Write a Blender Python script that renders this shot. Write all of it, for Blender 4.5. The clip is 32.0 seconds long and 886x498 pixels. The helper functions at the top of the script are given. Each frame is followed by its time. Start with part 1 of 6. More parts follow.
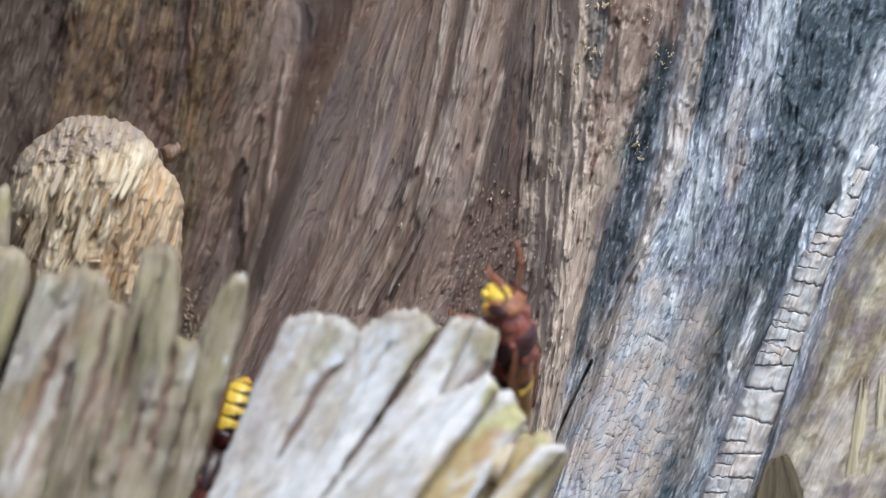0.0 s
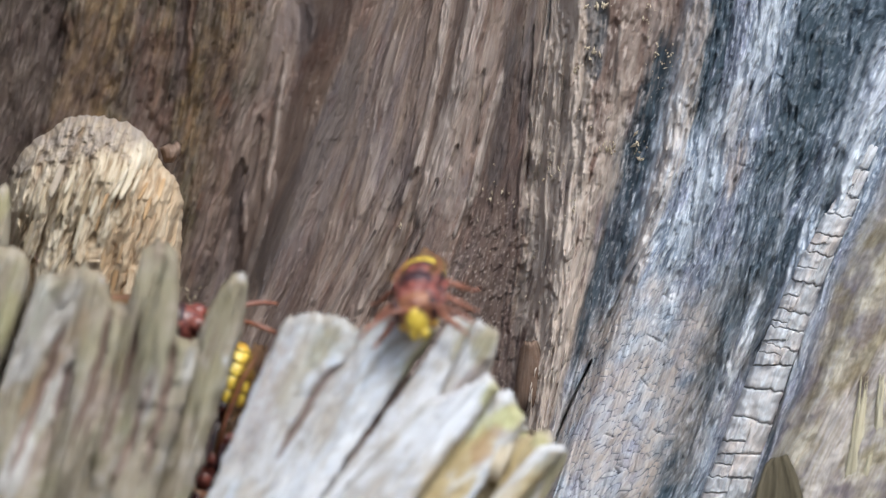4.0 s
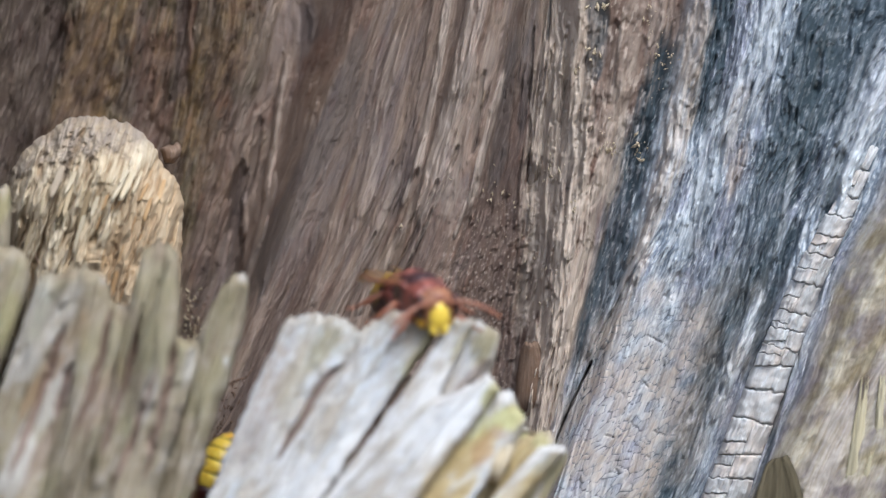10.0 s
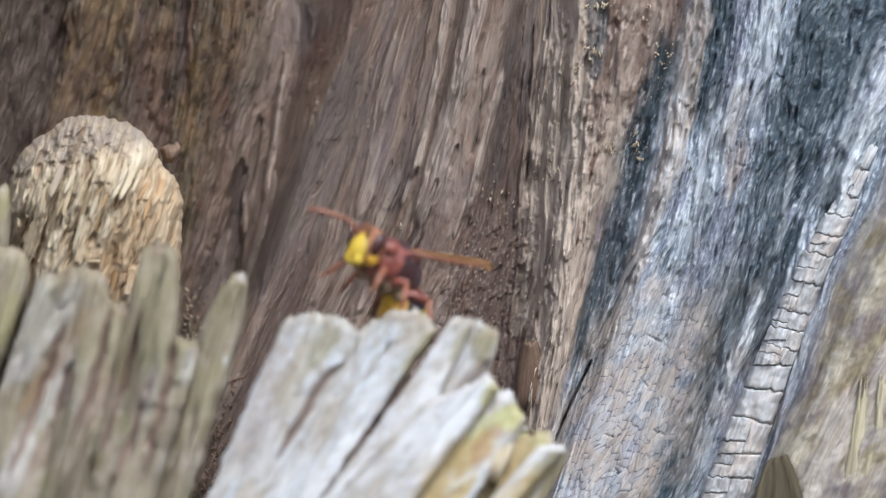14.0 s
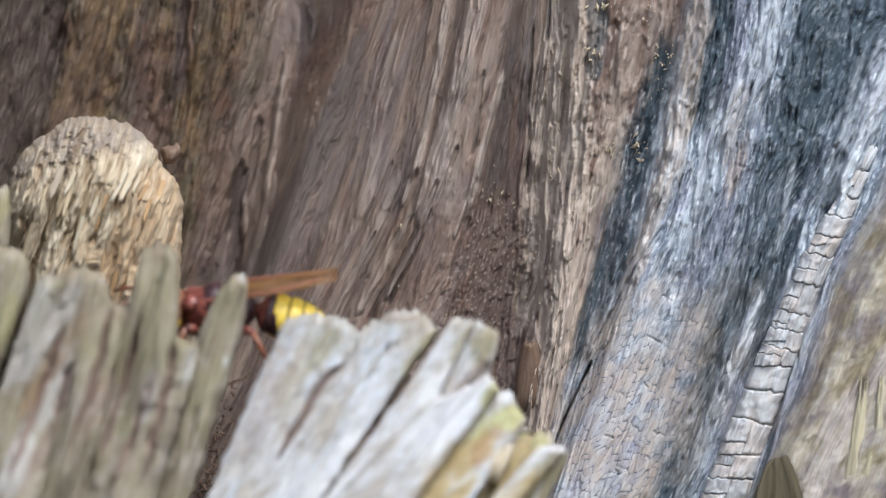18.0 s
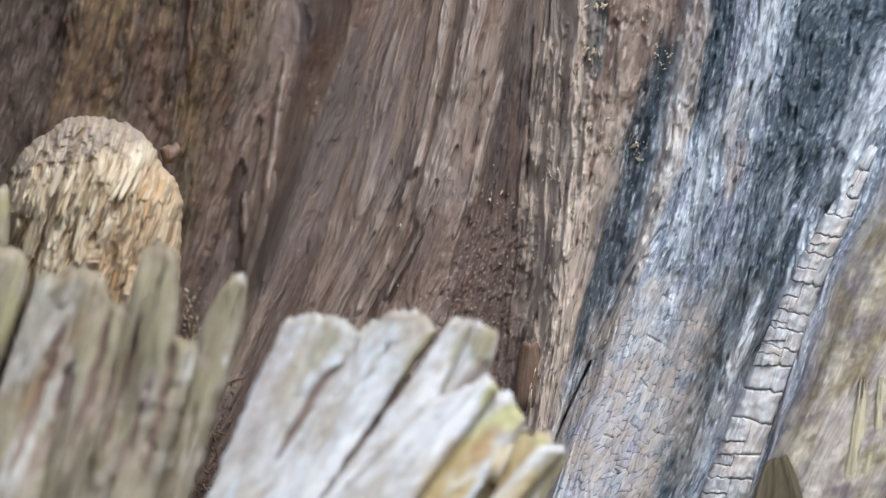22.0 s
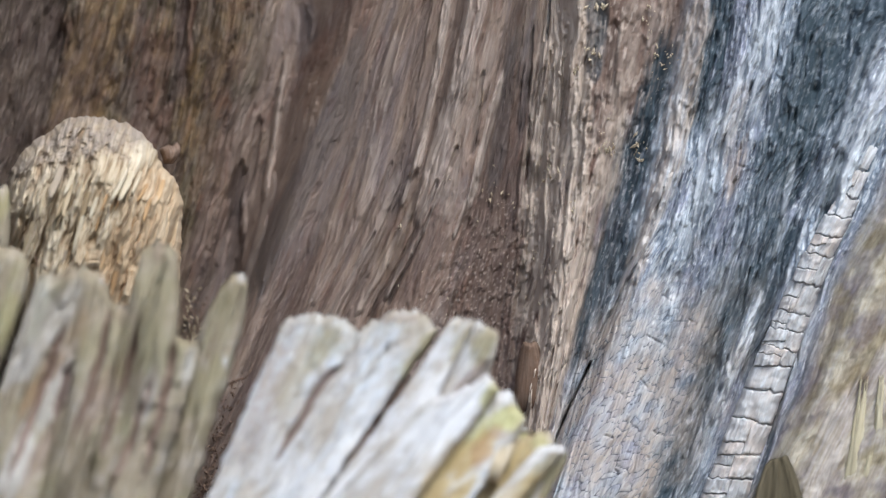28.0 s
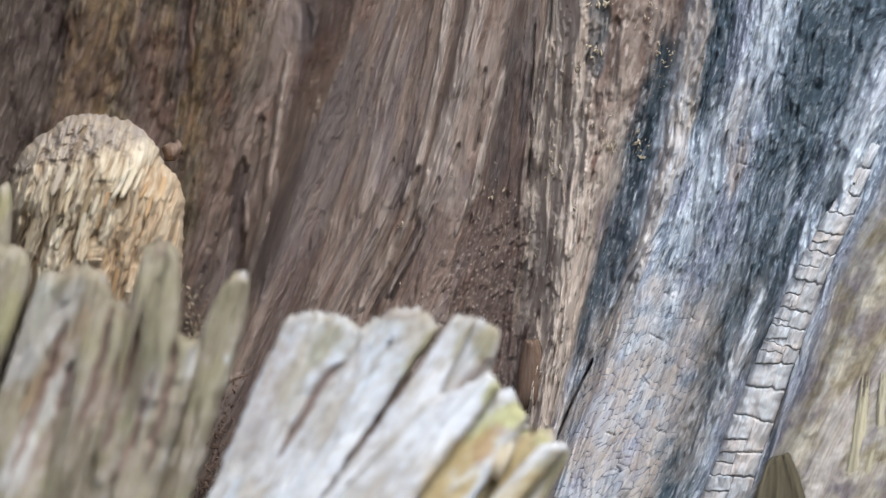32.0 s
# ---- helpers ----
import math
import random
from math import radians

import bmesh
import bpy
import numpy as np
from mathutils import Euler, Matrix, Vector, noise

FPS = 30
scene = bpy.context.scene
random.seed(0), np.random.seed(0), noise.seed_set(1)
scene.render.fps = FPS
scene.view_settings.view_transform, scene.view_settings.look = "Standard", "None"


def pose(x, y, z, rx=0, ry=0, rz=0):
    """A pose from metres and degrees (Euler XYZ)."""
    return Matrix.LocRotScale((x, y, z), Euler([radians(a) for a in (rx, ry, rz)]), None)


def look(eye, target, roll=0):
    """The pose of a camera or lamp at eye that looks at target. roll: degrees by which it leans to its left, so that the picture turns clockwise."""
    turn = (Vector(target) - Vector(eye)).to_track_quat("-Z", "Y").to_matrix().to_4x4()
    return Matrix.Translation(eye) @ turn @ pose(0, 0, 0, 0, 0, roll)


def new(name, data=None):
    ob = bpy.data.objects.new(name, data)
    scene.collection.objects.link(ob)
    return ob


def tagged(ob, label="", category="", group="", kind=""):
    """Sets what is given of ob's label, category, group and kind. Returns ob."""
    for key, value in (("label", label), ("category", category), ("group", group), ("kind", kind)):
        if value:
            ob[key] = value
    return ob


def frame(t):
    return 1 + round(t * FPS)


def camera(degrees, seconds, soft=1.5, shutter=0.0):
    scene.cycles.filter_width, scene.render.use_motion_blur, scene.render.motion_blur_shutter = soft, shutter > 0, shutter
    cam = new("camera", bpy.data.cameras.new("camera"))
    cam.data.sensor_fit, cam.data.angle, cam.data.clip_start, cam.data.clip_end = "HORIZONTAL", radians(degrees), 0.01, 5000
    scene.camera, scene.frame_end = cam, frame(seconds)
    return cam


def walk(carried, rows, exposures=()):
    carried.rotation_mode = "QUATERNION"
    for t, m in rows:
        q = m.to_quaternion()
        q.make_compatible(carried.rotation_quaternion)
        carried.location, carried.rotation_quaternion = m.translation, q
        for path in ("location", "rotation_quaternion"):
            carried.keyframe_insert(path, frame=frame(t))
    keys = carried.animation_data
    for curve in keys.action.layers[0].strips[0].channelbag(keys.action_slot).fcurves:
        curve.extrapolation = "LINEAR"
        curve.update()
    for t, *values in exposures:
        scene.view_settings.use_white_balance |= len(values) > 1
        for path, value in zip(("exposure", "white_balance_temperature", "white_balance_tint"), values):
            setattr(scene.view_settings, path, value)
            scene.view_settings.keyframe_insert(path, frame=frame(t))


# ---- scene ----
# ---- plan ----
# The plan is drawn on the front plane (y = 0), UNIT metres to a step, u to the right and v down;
# what lies deeper opens along the lines of sight.
UNIT, REACH, LEVEL = 0.0001065, 0.65, 0.9
EYE = (0.0, -REACH, LEVEL)


def at(u, v, y):
    k = UNIT * (REACH + y) / REACH
    return Vector(((u - 784) * k, y, LEVEL - (v - 441) * k))


# ---- camera ----
cam = camera(14.64, 32.0, soft=1.2, shutter=0.5)
cam.data.dof.use_dof = True
cam.data.dof.focus_distance = REACH + 0.073
cam.data.dof.aperture_fstop = 11.0
SWAY = [
    (0, 1.4, -1.9), (0.5, 1.4, -1.9), (1, 2.9, -0.4), (1.5, 1.4, -0.8), (2, 1.1, -0.7), (2.5, 1.4, -1.4),
    (3, 1.5, 0.3), (3.5, 0.3, -1.1), (4.5, 1.0, -2.0), (5.5, 1.7, -3.0), (6, -0.1, -0.1), (6.5, -0.3, -0.6), (7, 2.8, -1.4),
    (7.5, 0.8, -1.5), (8, 1.5, 0), (8.5, 1.8, -1.7), (9, 1.2, -2.2), (9.5, 0.4, -0.6), (10, 1.4, -0.4),
    (10.5, -0.1, -0.3), (11, 3.2, -0.7), (11.5, 0, 0.4), (12, 0.1, -1.4), (12.5, 1.4, -1.7), (13, -1.2, -0.6),
    (13.5, 1.2, -1.7), (14, 0.4, -1.7), (14.5, 1.4, 0), (15.5, 0.6, -1.1), (16.5, -0.3, -2.2), (17, 1.5, -0.8), (17.5, 3.8, 0.4),
    (18, 0.6, 0), (18.5, 1.4, -1.8), (19, -1.4, -1.1), (19.5, -0.6, -1.5), (20, -0.1, -1.1), (20.5, 0.1, -1.2),
    (21, 0.8, -0.7), (21.5, 0, -1.2), (22, -0.3, -0.7), (22.5, 1.4, 0.3), (23, 2.9, 1.3), (23.5, 1.2, 0),
    (24, -0.1, -1), (24.5, 0.8, -0.1), (25, 0.1, -1.4), (25.5, 0.1, 0.6), (26.5, 0.7, 0.3), (27.5, 1.1, 0), (28, 0, 0),
    (28.5, 0.8, 0.4), (29, 1.4, -0.4), (29.5, -0.1, -0.7), (30, -0.1, -1.1), (30.5, -0.4, -1.7), (31, 2.8, -1.2),
    (31.5, -0.1, -1.2), (32, 3.2, -4.7)]
walk(cam, [(t, look(EYE, (-a * UNIT, 0, LEVEL + b * UNIT))) for t, a, b in SWAY],
     exposures=[(0, 0.77, 6000, 5), (32, 0.77, 6000, 5)])

# ---- light ----
SUN_UP, SUN_TURN = radians(52), radians(150)
world = bpy.data.worlds.new("sky")
scene.world = world
world.use_nodes = True
sky = world.node_tree.nodes.new("ShaderNodeTexSky")
sky.sky_type, sky.sun_disc = "NISHITA", False
sky.sun_elevation, sky.sun_rotation = SUN_UP, SUN_TURN
sky.air_density, sky.dust_density = 1.0, 3.0
world.node_tree.nodes["Background"].inputs["Strength"].default_value = 0.15
world.node_tree.links.new(sky.outputs[0], world.node_tree.nodes["Background"].inputs["Color"])
sun = new("sun", bpy.data.lights.new("sun", "SUN"))
sun.data.energy, sun.data.angle, sun.data.color = 1.5, radians(18), (1.0, 0.98, 0.95)
toward = Vector((math.sin(SUN_TURN) * math.cos(SUN_UP), math.cos(SUN_TURN) * math.cos(SUN_UP), math.sin(SUN_UP)))
sun.matrix_world = look(toward * 5, (0, 0, 0))


# ---- noise ----
def perlin(x, y, seed=0):
    """Smooth noise, about -0.7 to 0.7, one cell to a unit."""
    x, y = np.asarray(x, float), np.asarray(y, float)
    xi, yi = np.floor(x).astype(np.int64), np.floor(y).astype(np.int64)
    xf, yf = x - xi, y - yi

    def slope(i, j, dx, dy):
        h = (i * 374761393 + j * 668265263 + seed * 974711) & 0x7FFFFFFF
        h = ((h ^ (h >> 13)) * 1274126177) & 0x7FFFFFFF
        a = ((h ^ (h >> 16)) & 1023) * (2 * math.pi / 1024)
        return np.cos(a) * dx + np.sin(a) * dy

    sx, sy = xf * xf * xf * (xf * (xf * 6 - 15) + 10), yf * yf * yf * (yf * (yf * 6 - 15) + 10)
    low = slope(xi, yi, xf, yf) * (1 - sx) + slope(xi + 1, yi, xf - 1, yf) * sx
    high = slope(xi, yi + 1, xf, yf - 1) * (1 - sx) + slope(xi + 1, yi + 1, xf - 1, yf - 1) * sx
    return low * (1 - sy) + high * sy


def fbm(x, y, octaves=4, seed=0, gain=0.55):
    total, weight, k = 0, 1.0, 1.0
    for i in range(octaves):
        total = total + weight * perlin(x * k, y * k, seed + 17 * i)
        weight, k = weight * gain, k * 2.03
    return total


def cells(x, y, seed=0, jitter=0.8):
    """Distance to the nearest border between cells of about one unit, and a random value for each cell."""
    xi, yi = np.floor(x).astype(np.int64), np.floor(y).astype(np.int64)
    first, second, tone = np.full(x.shape, 9.0), np.full(x.shape, 9.0), np.zeros(x.shape)
    for di in (-1, 0, 1):
        for dj in (-1, 0, 1):
            h = ((xi + di) * 374761393 + (yi + dj) * 668265263 + seed * 974711) & 0x7FFFFFFF
            h = ((h ^ (h >> 13)) * 1274126177) & 0x7FFFFFFF
            h = h ^ (h >> 16)
            a, b = (h & 255) / 255.0, ((h >> 8) & 255) / 255.0
            d = np.hypot(xi + di + 0.5 + jitter * (a - 0.5) - x, yi + dj + 0.5 + jitter * (b - 0.5) - y)
            near = d < first
            second = np.where(near, first, np.minimum(second, d))
            tone = np.where(near, ((h >> 16) & 255) / 255.0, tone)
            first = np.where(near, d, first)
    return second - first, tone


def step(a, b, x):
    k = np.clip((x - a) / (b - a), 0, 1)
    return k * k * (3 - 2 * k)


# ---- materials ----
class Shader:
    """A node material in short: each method adds a node and returns its output."""

    def __init__(self, name, rough=0.8, spec=0.3):
        self.mat = bpy.data.materials.new(name)
        self.mat.use_nodes = True
        self.tree = self.mat.node_tree
        self.bsdf = self.tree.nodes["Principled BSDF"]
        self.bsdf.inputs["Roughness"].default_value = rough
        self.bsdf.inputs["Specular IOR Level"].default_value = spec

    def node(self, kind, **links):
        n = self.tree.nodes.new(kind)
        for k, v in links.items():
            self.put(n.inputs[k.replace("_", " ")], v)
        return n

    def put(self, socket, v):
        if isinstance(v, bpy.types.NodeSocket):
            self.tree.links.new(v, socket)
        else:
            socket.default_value = v

    def attr(self, name, out="Vector"):
        n = self.tree.nodes.new("ShaderNodeAttribute")
        n.attribute_name = name
        return n.outputs[out]

    def noise(self, vec, size, detail=4.0, rough=0.6, lean=0.0):
        m = self.node("ShaderNodeMapping", Vector=vec)
        m.inputs["Scale"].default_value = size
        m.inputs["Location"].default_value = (lean, lean * 2, lean * 3)
        return self.node("ShaderNodeTexNoise", Vector=m.outputs[0], Scale=1.0, Detail=detail, Roughness=rough).outputs["Fac"]

    def ramp(self, fac, *stops):
        n = self.node("ShaderNodeValToRGB", Fac=fac)
        e = n.color_ramp.elements
        while len(e) < len(stops):
            e.new(0.5)
        for i, (p, c) in enumerate(stops):
            e[i].position, e[i].color = p, (*c, 1) if len(c) == 3 else c
        return n.outputs[0]

    def mix(self, fac, a, b, blend="MIX"):
        n = self.tree.nodes.new("ShaderNodeMix")
        n.data_type, n.blend_type = "RGBA", blend
        for i, v in ((0, fac), (6, a), (7, b)):
            if isinstance(v, tuple) and len(v) == 3:
                v = (*v, 1)
            self.put(n.inputs[i], v)
        return n.outputs[2]

    def math(self, op, a, b=0.0):
        n = self.tree.nodes.new("ShaderNodeMath")
        n.operation = op
        self.put(n.inputs[0], a)
        self.put(n.inputs[1], b)
        return n.outputs[0]

    def random(self):
        return self.tree.nodes.new("ShaderNodeObjectInfo").outputs["Random"]

    def done(self, color, height=None, depth=0.0003, strength=0.6, rough=None):
        self.put(self.bsdf.inputs["Base Color"], color)
        if height is not None:
            b = self.node("ShaderNodeBump", Height=height, Strength=strength, Distance=depth)
            self.tree.links.new(b.outputs[0], self.bsdf.inputs["Normal"])
        if rough is not None:
            self.put(self.bsdf.inputs["Roughness"], rough)
        return self.mat


def fibre_wood(name, dark, mid, light, moss=None, moss_share=0.5, vary=0.0, depth=0.0004, bleach=None, blotch=180, tints=(), gain=1.0, mottle=None, smooth=False):
    """Weathered wood; the attribute "grain" runs across (x) and along (y) its fibres, in metres."""
    s = Shader(name, 0.85, 0.25)

    def toned(c):
        return tuple(gain * x for x in c)
    dark, mid, light = toned(dark), toned(mid), toned(light)
    moss, bleach = moss and toned(moss), bleach and toned(bleach)
    tints = [(m, toned(a), toned(b)) for m, a, b in tints]
    g = s.attr("grain")
    streak = s.noise(g, (240, 150, 300) if smooth else (700, 45, 300), 5, 0.66)
    fine = s.noise(g, (900, 620, 900) if smooth else (2600, 160, 900), 4, 0.6, 3.1)
    patch = s.noise(g, (blotch, blotch * 0.35, blotch), 3, 0.55, 7.7)
    tone = s.math("ADD", s.math("MULTIPLY", streak, 0.65), s.math("MULTIPLY", fine, 0.35))
    if vary:
        tone = s.math("ADD", tone, s.math("MULTIPLY", s.math("SUBTRACT", s.random(), 0.5), vary))
    c = s.ramp(tone, (0.30, dark), (0.5, mid), (0.68, light))
    if moss:
        c = s.mix(s.ramp(patch, (moss_share, (0, 0, 0)), (moss_share + 0.16, (0.8, 0.8, 0.8))), c, moss)
    if bleach:
        far = s.noise(g, (blotch * 0.8, blotch * 0.25, blotch), 3, 0.6, 15.2)
        c = s.mix(s.ramp(far, (0.5, (0, 0, 0)), (0.66, (0.85, 0.85, 0.85))), c, bleach)
    if mottle:
        spots = s.noise(g, (520, 330, 900), 5, 0.68, 21.3)
        c = s.mix(s.ramp(spots, (0.44, (0, 0, 0)), (0.6, (0.75, 0.75, 0.75))), c, toned(mottle))
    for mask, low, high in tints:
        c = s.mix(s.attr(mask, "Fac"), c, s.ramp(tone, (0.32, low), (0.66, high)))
    return s.done(c, tone, depth, 0.8)


def wall_wood():
    s = Shader("weathered_heartwood", 0.82, 0.3)
    g = s.attr("grain")
    streak = s.noise(g, (900, 60, 300), 5, 0.65)
    fine = s.noise(g, (3200, 240, 900), 4, 0.65, 3.1)
    patch = s.noise(g, (150, 60, 150), 3, 0.55, 7.7)
    tone = s.math("ADD", s.math("MULTIPLY", streak, 0.6), s.math("MULTIPLY", fine, 0.4))
    coarse = s.noise(g, (620, 95, 300), 5, 0.66, 5.3)
    scale = s.noise(g, (2500, 640, 900), 5, 0.7, 9.4)
    flake = s.math("ADD", s.math("MULTIPLY", coarse, 0.55), s.math("MULTIPLY", scale, 0.45))
    mossy = s.noise(g, (420, 260, 300), 5, 0.68, 27.9)
    brown = s.ramp(tone, (0.3, (0.14, 0.098, 0.078)), (0.5, (0.195, 0.142, 0.115)), (0.68, (0.26, 0.198, 0.162)))
    brown = s.mix(s.ramp(patch, (0.5, (0, 0, 0)), (0.66, (0.7, 0.7, 0.7))), brown, (0.25, 0.185, 0.14))
    plum = s.noise(g, (210, 38, 150), 3, 0.55, 31.7)
    brown = s.mix(s.ramp(plum, (0.48, (0, 0, 0)), (0.64, (0.75, 0.75, 0.75))), brown, (0.15, 0.122, 0.122))
    red = s.noise(g, (330, 90, 150), 3, 0.6, 47.3)
    brown = s.mix(s.ramp(red, (0.56, (0, 0, 0)), (0.7, (0.6, 0.6, 0.6))), brown, (0.16, 0.088, 0.066))
    grey = s.ramp(flake, (0.37, (0.12, 0.145, 0.185)), (0.5, (0.25, 0.29, 0.35)), (0.62, (0.45, 0.505, 0.585)))
    lilac = s.noise(g, (130, 50, 150), 3, 0.6, 83.2)
    grey = s.mix(s.ramp(lilac, (0.46, (0, 0, 0)), (0.6, (0.7, 0.7, 0.7))), grey, s.ramp(flake, (0.36, (0.15, 0.145, 0.21)), (0.62, (0.47, 0.47, 0.59))))
    ochre = s.ramp(flake, (0.34, (0.3, 0.25, 0.18)), (0.5, (0.45, 0.4, 0.315)), (0.66, (0.58, 0.54, 0.46)))
    rust = s.ramp(mossy, (0.36, (0.026, 0.018, 0.013)), (0.5, (0.058, 0.04, 0.026)), (0.64, (0.105, 0.076, 0.05)))
    moss = s.noise(g, (240, 130, 200), 4, 0.6, 61.1)
    rust = s.mix(s.ramp(moss, (0.42, (0, 0, 0)), (0.62, (0.8, 0.8, 0.8))), rust, (0.08, 0.064, 0.036))
    rust = s.mix(s.ramp(moss, (0.3, (0.8, 0.8, 0.8)), (0.42, (0, 0, 0))), rust, (0.115, 0.056, 0.03))
    c = s.mix(s.attr("grey", "Fac"), brown, grey)
    c = s.mix(s.attr("ochre", "Fac"), c, ochre)
    c = s.mix(s.attr("olive", "Fac"), c, s.ramp(flake, (0.36, (0.15, 0.115, 0.06)), (0.64, (0.33, 0.28, 0.17))))
    c = s.mix(s.attr("rust", "Fac"), c, rust)
    c = s.mix(s.attr("ruddy", "Fac"), c, s.ramp(mossy, (0.36, (0.08, 0.037, 0.026)), (0.62, (0.19, 0.108, 0.078))))
    c = s.mix(s.attr("amber", "Fac"), c, s.ramp(mossy, (0.38, (0.06, 0.034, 0.015)), (0.6, (0.2, 0.13, 0.062))))
    c = s.mix(s.attr("umber", "Fac"), c, (0.06, 0.041, 0.036))
    c = s.mix(s.attr("stain_shade", "Fac"), c, (0.03, 0.048, 0.062))
    c = s.mix(s.attr("pale", "Fac"), c, s.mix(s.attr("grey", "Fac"), (0.46, 0.385, 0.335), (0.6, 0.625, 0.66)))
    c = s.mix(s.attr("tan", "Fac"), c, s.ramp(tone, (0.3, (0.31, 0.235, 0.185)), (0.7, (0.58, 0.5, 0.43))))
    strength = s.math("SUBTRACT", s.math("ADD", 0.4, s.math("MULTIPLY", s.attr("grey", "Fac"), 0.42)), s.math("MULTIPLY", s.attr("rust", "Fac"), 0.22))
    height = s.mix(s.math("MAXIMUM", s.attr("grey", "Fac"), s.attr("ochre", "Fac")), tone, flake)
    return s.done(c, height, 0.00035, strength)


WALL_WOOD = wall_wood()
BLOCK_WOOD = fibre_wood("cracked_grey_wood", (0.27, 0.265, 0.27), (0.5, 0.505, 0.52), (0.66, 0.675, 0.7), vary=0.08, bleach=(0.56, 0.48, 0.43), blotch=300, mottle=(0.4, 0.37, 0.36))
SNAG_WOOD = fibre_wood("olive_grey_wood", (0.17, 0.125, 0.08), (0.36, 0.3, 0.215), (0.52, 0.46, 0.36), (0.3, 0.27, 0.13), 0.52, 0.1, bleach=(0.58, 0.53, 0.47), blotch=120, gain=0.72)
TINTS = (("olive", (0.24, 0.2, 0.11), (0.46, 0.42, 0.27)), ("white", (0.74, 0.74, 0.77), (0.92, 0.92, 0.94)), ("amber", (0.34, 0.235, 0.09), (0.66, 0.52, 0.27)),
         ("lime", (0.42, 0.4, 0.14), (0.7, 0.68, 0.36)), ("rusty", (0.3, 0.17, 0.08), (0.5, 0.32, 0.18)), ("brown_shade", (0.2, 0.125, 0.1), (0.3, 0.21, 0.175)))
PLATE_WOOD = fibre_wood("bleached_plate_wood", (0.58, 0.565, 0.565), (0.67, 0.665, 0.685), (0.77, 0.78, 0.81), (0.52, 0.46, 0.385), 0.45, 0.0, blotch=190, bleach=(0.7, 0.75, 0.82), depth=0.00025, tints=TINTS, gain=0.7, mottle=(0.5, 0.445, 0.39), smooth=True)
BOARD_WOOD = fibre_wood("olive_grey_board_wood", (0.27, 0.215, 0.155), (0.4, 0.34, 0.265), (0.5, 0.45, 0.37), (0.34, 0.32, 0.2), 0.5, 0.0, blotch=260, bleach=(0.56, 0.51, 0.46), tints=TINTS, gain=0.7, mottle=(0.3, 0.25, 0.17))
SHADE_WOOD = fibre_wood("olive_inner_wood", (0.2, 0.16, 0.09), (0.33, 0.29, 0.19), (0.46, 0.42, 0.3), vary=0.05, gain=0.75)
CREAM_CHIP = fibre_wood("cream_chipped_wood", (0.4, 0.29, 0.17), (0.66, 0.53, 0.36), (0.83, 0.73, 0.56), vary=0.3, gain=0.66)
GREY_CHIP = fibre_wood("grey_brown_chipped_wood", (0.26, 0.2, 0.15), (0.44, 0.36, 0.28), (0.6, 0.52, 0.42), vary=0.22, gain=0.75)
TAN_CHIP = fibre_wood("orange_tan_wood", (0.34, 0.19, 0.09), (0.55, 0.35, 0.18), (0.7, 0.52, 0.32), vary=0.25, gain=0.75)
CORE_WOOD = fibre_wood("brown_stub_wood", (0.12, 0.075, 0.04), (0.3, 0.2, 0.11), (0.5, 0.37, 0.22),
                       tints=(("tan", (0.34, 0.2, 0.1), (0.6, 0.445, 0.285)), ("cream", (0.5, 0.38, 0.24), (0.86, 0.76, 0.6)), ("ash", (0.19, 0.145, 0.115), (0.48, 0.41, 0.35))), gain=0.8)
BEIGE_WOOD = fibre_wood("beige_splinter_wood", (0.33, 0.28, 0.18), (0.46, 0.41, 0.29), (0.58, 0.54, 0.41))
DIM_WOOD = fibre_wood("dark_olive_bark", (0.07, 0.055, 0.03), (0.14, 0.115, 0.07), (0.2, 0.165, 0.105), gain=0.55)
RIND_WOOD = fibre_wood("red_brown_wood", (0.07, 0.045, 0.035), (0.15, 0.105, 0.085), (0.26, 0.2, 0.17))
FLAKE_WOOD = fibre_wood("brown_flake_wood", (0.075, 0.046, 0.032), (0.17, 0.115, 0.085), (0.3, 0.215, 0.165), vary=0.1, mottle=(0.12, 0.07, 0.045))
BARK = fibre_wood("grey_brown_bark", (0.05, 0.04, 0.032), (0.14, 0.11, 0.09), (0.25, 0.21, 0.18), depth=0.004)


def plain(name, a, b, scale=900, rough=0.6, spec=0.4, depth=0.0001):
    s = Shader(name, rough, spec)
    co = s.tree.nodes.new("ShaderNodeTexCoord").outputs["Object"]
    n = s.noise(co, (scale, scale, scale), 4, 0.6)
    return s.done(s.ramp(n, (0.35, a), (0.65, b)), n, depth, 0.4)


CRUMB = plain("pale_frass", (0.3, 0.235, 0.16), (0.52, 0.44, 0.32), 2000)
DEBRIS = plain("dark_rotten_wood", (0.05, 0.03, 0.02), (0.16, 0.1, 0.07), 1200, 0.9)
EARTH = plain("leaf_litter", (0.05, 0.035, 0.02), (0.14, 0.1, 0.06), 30, 0.95, 0.2, 0.02)


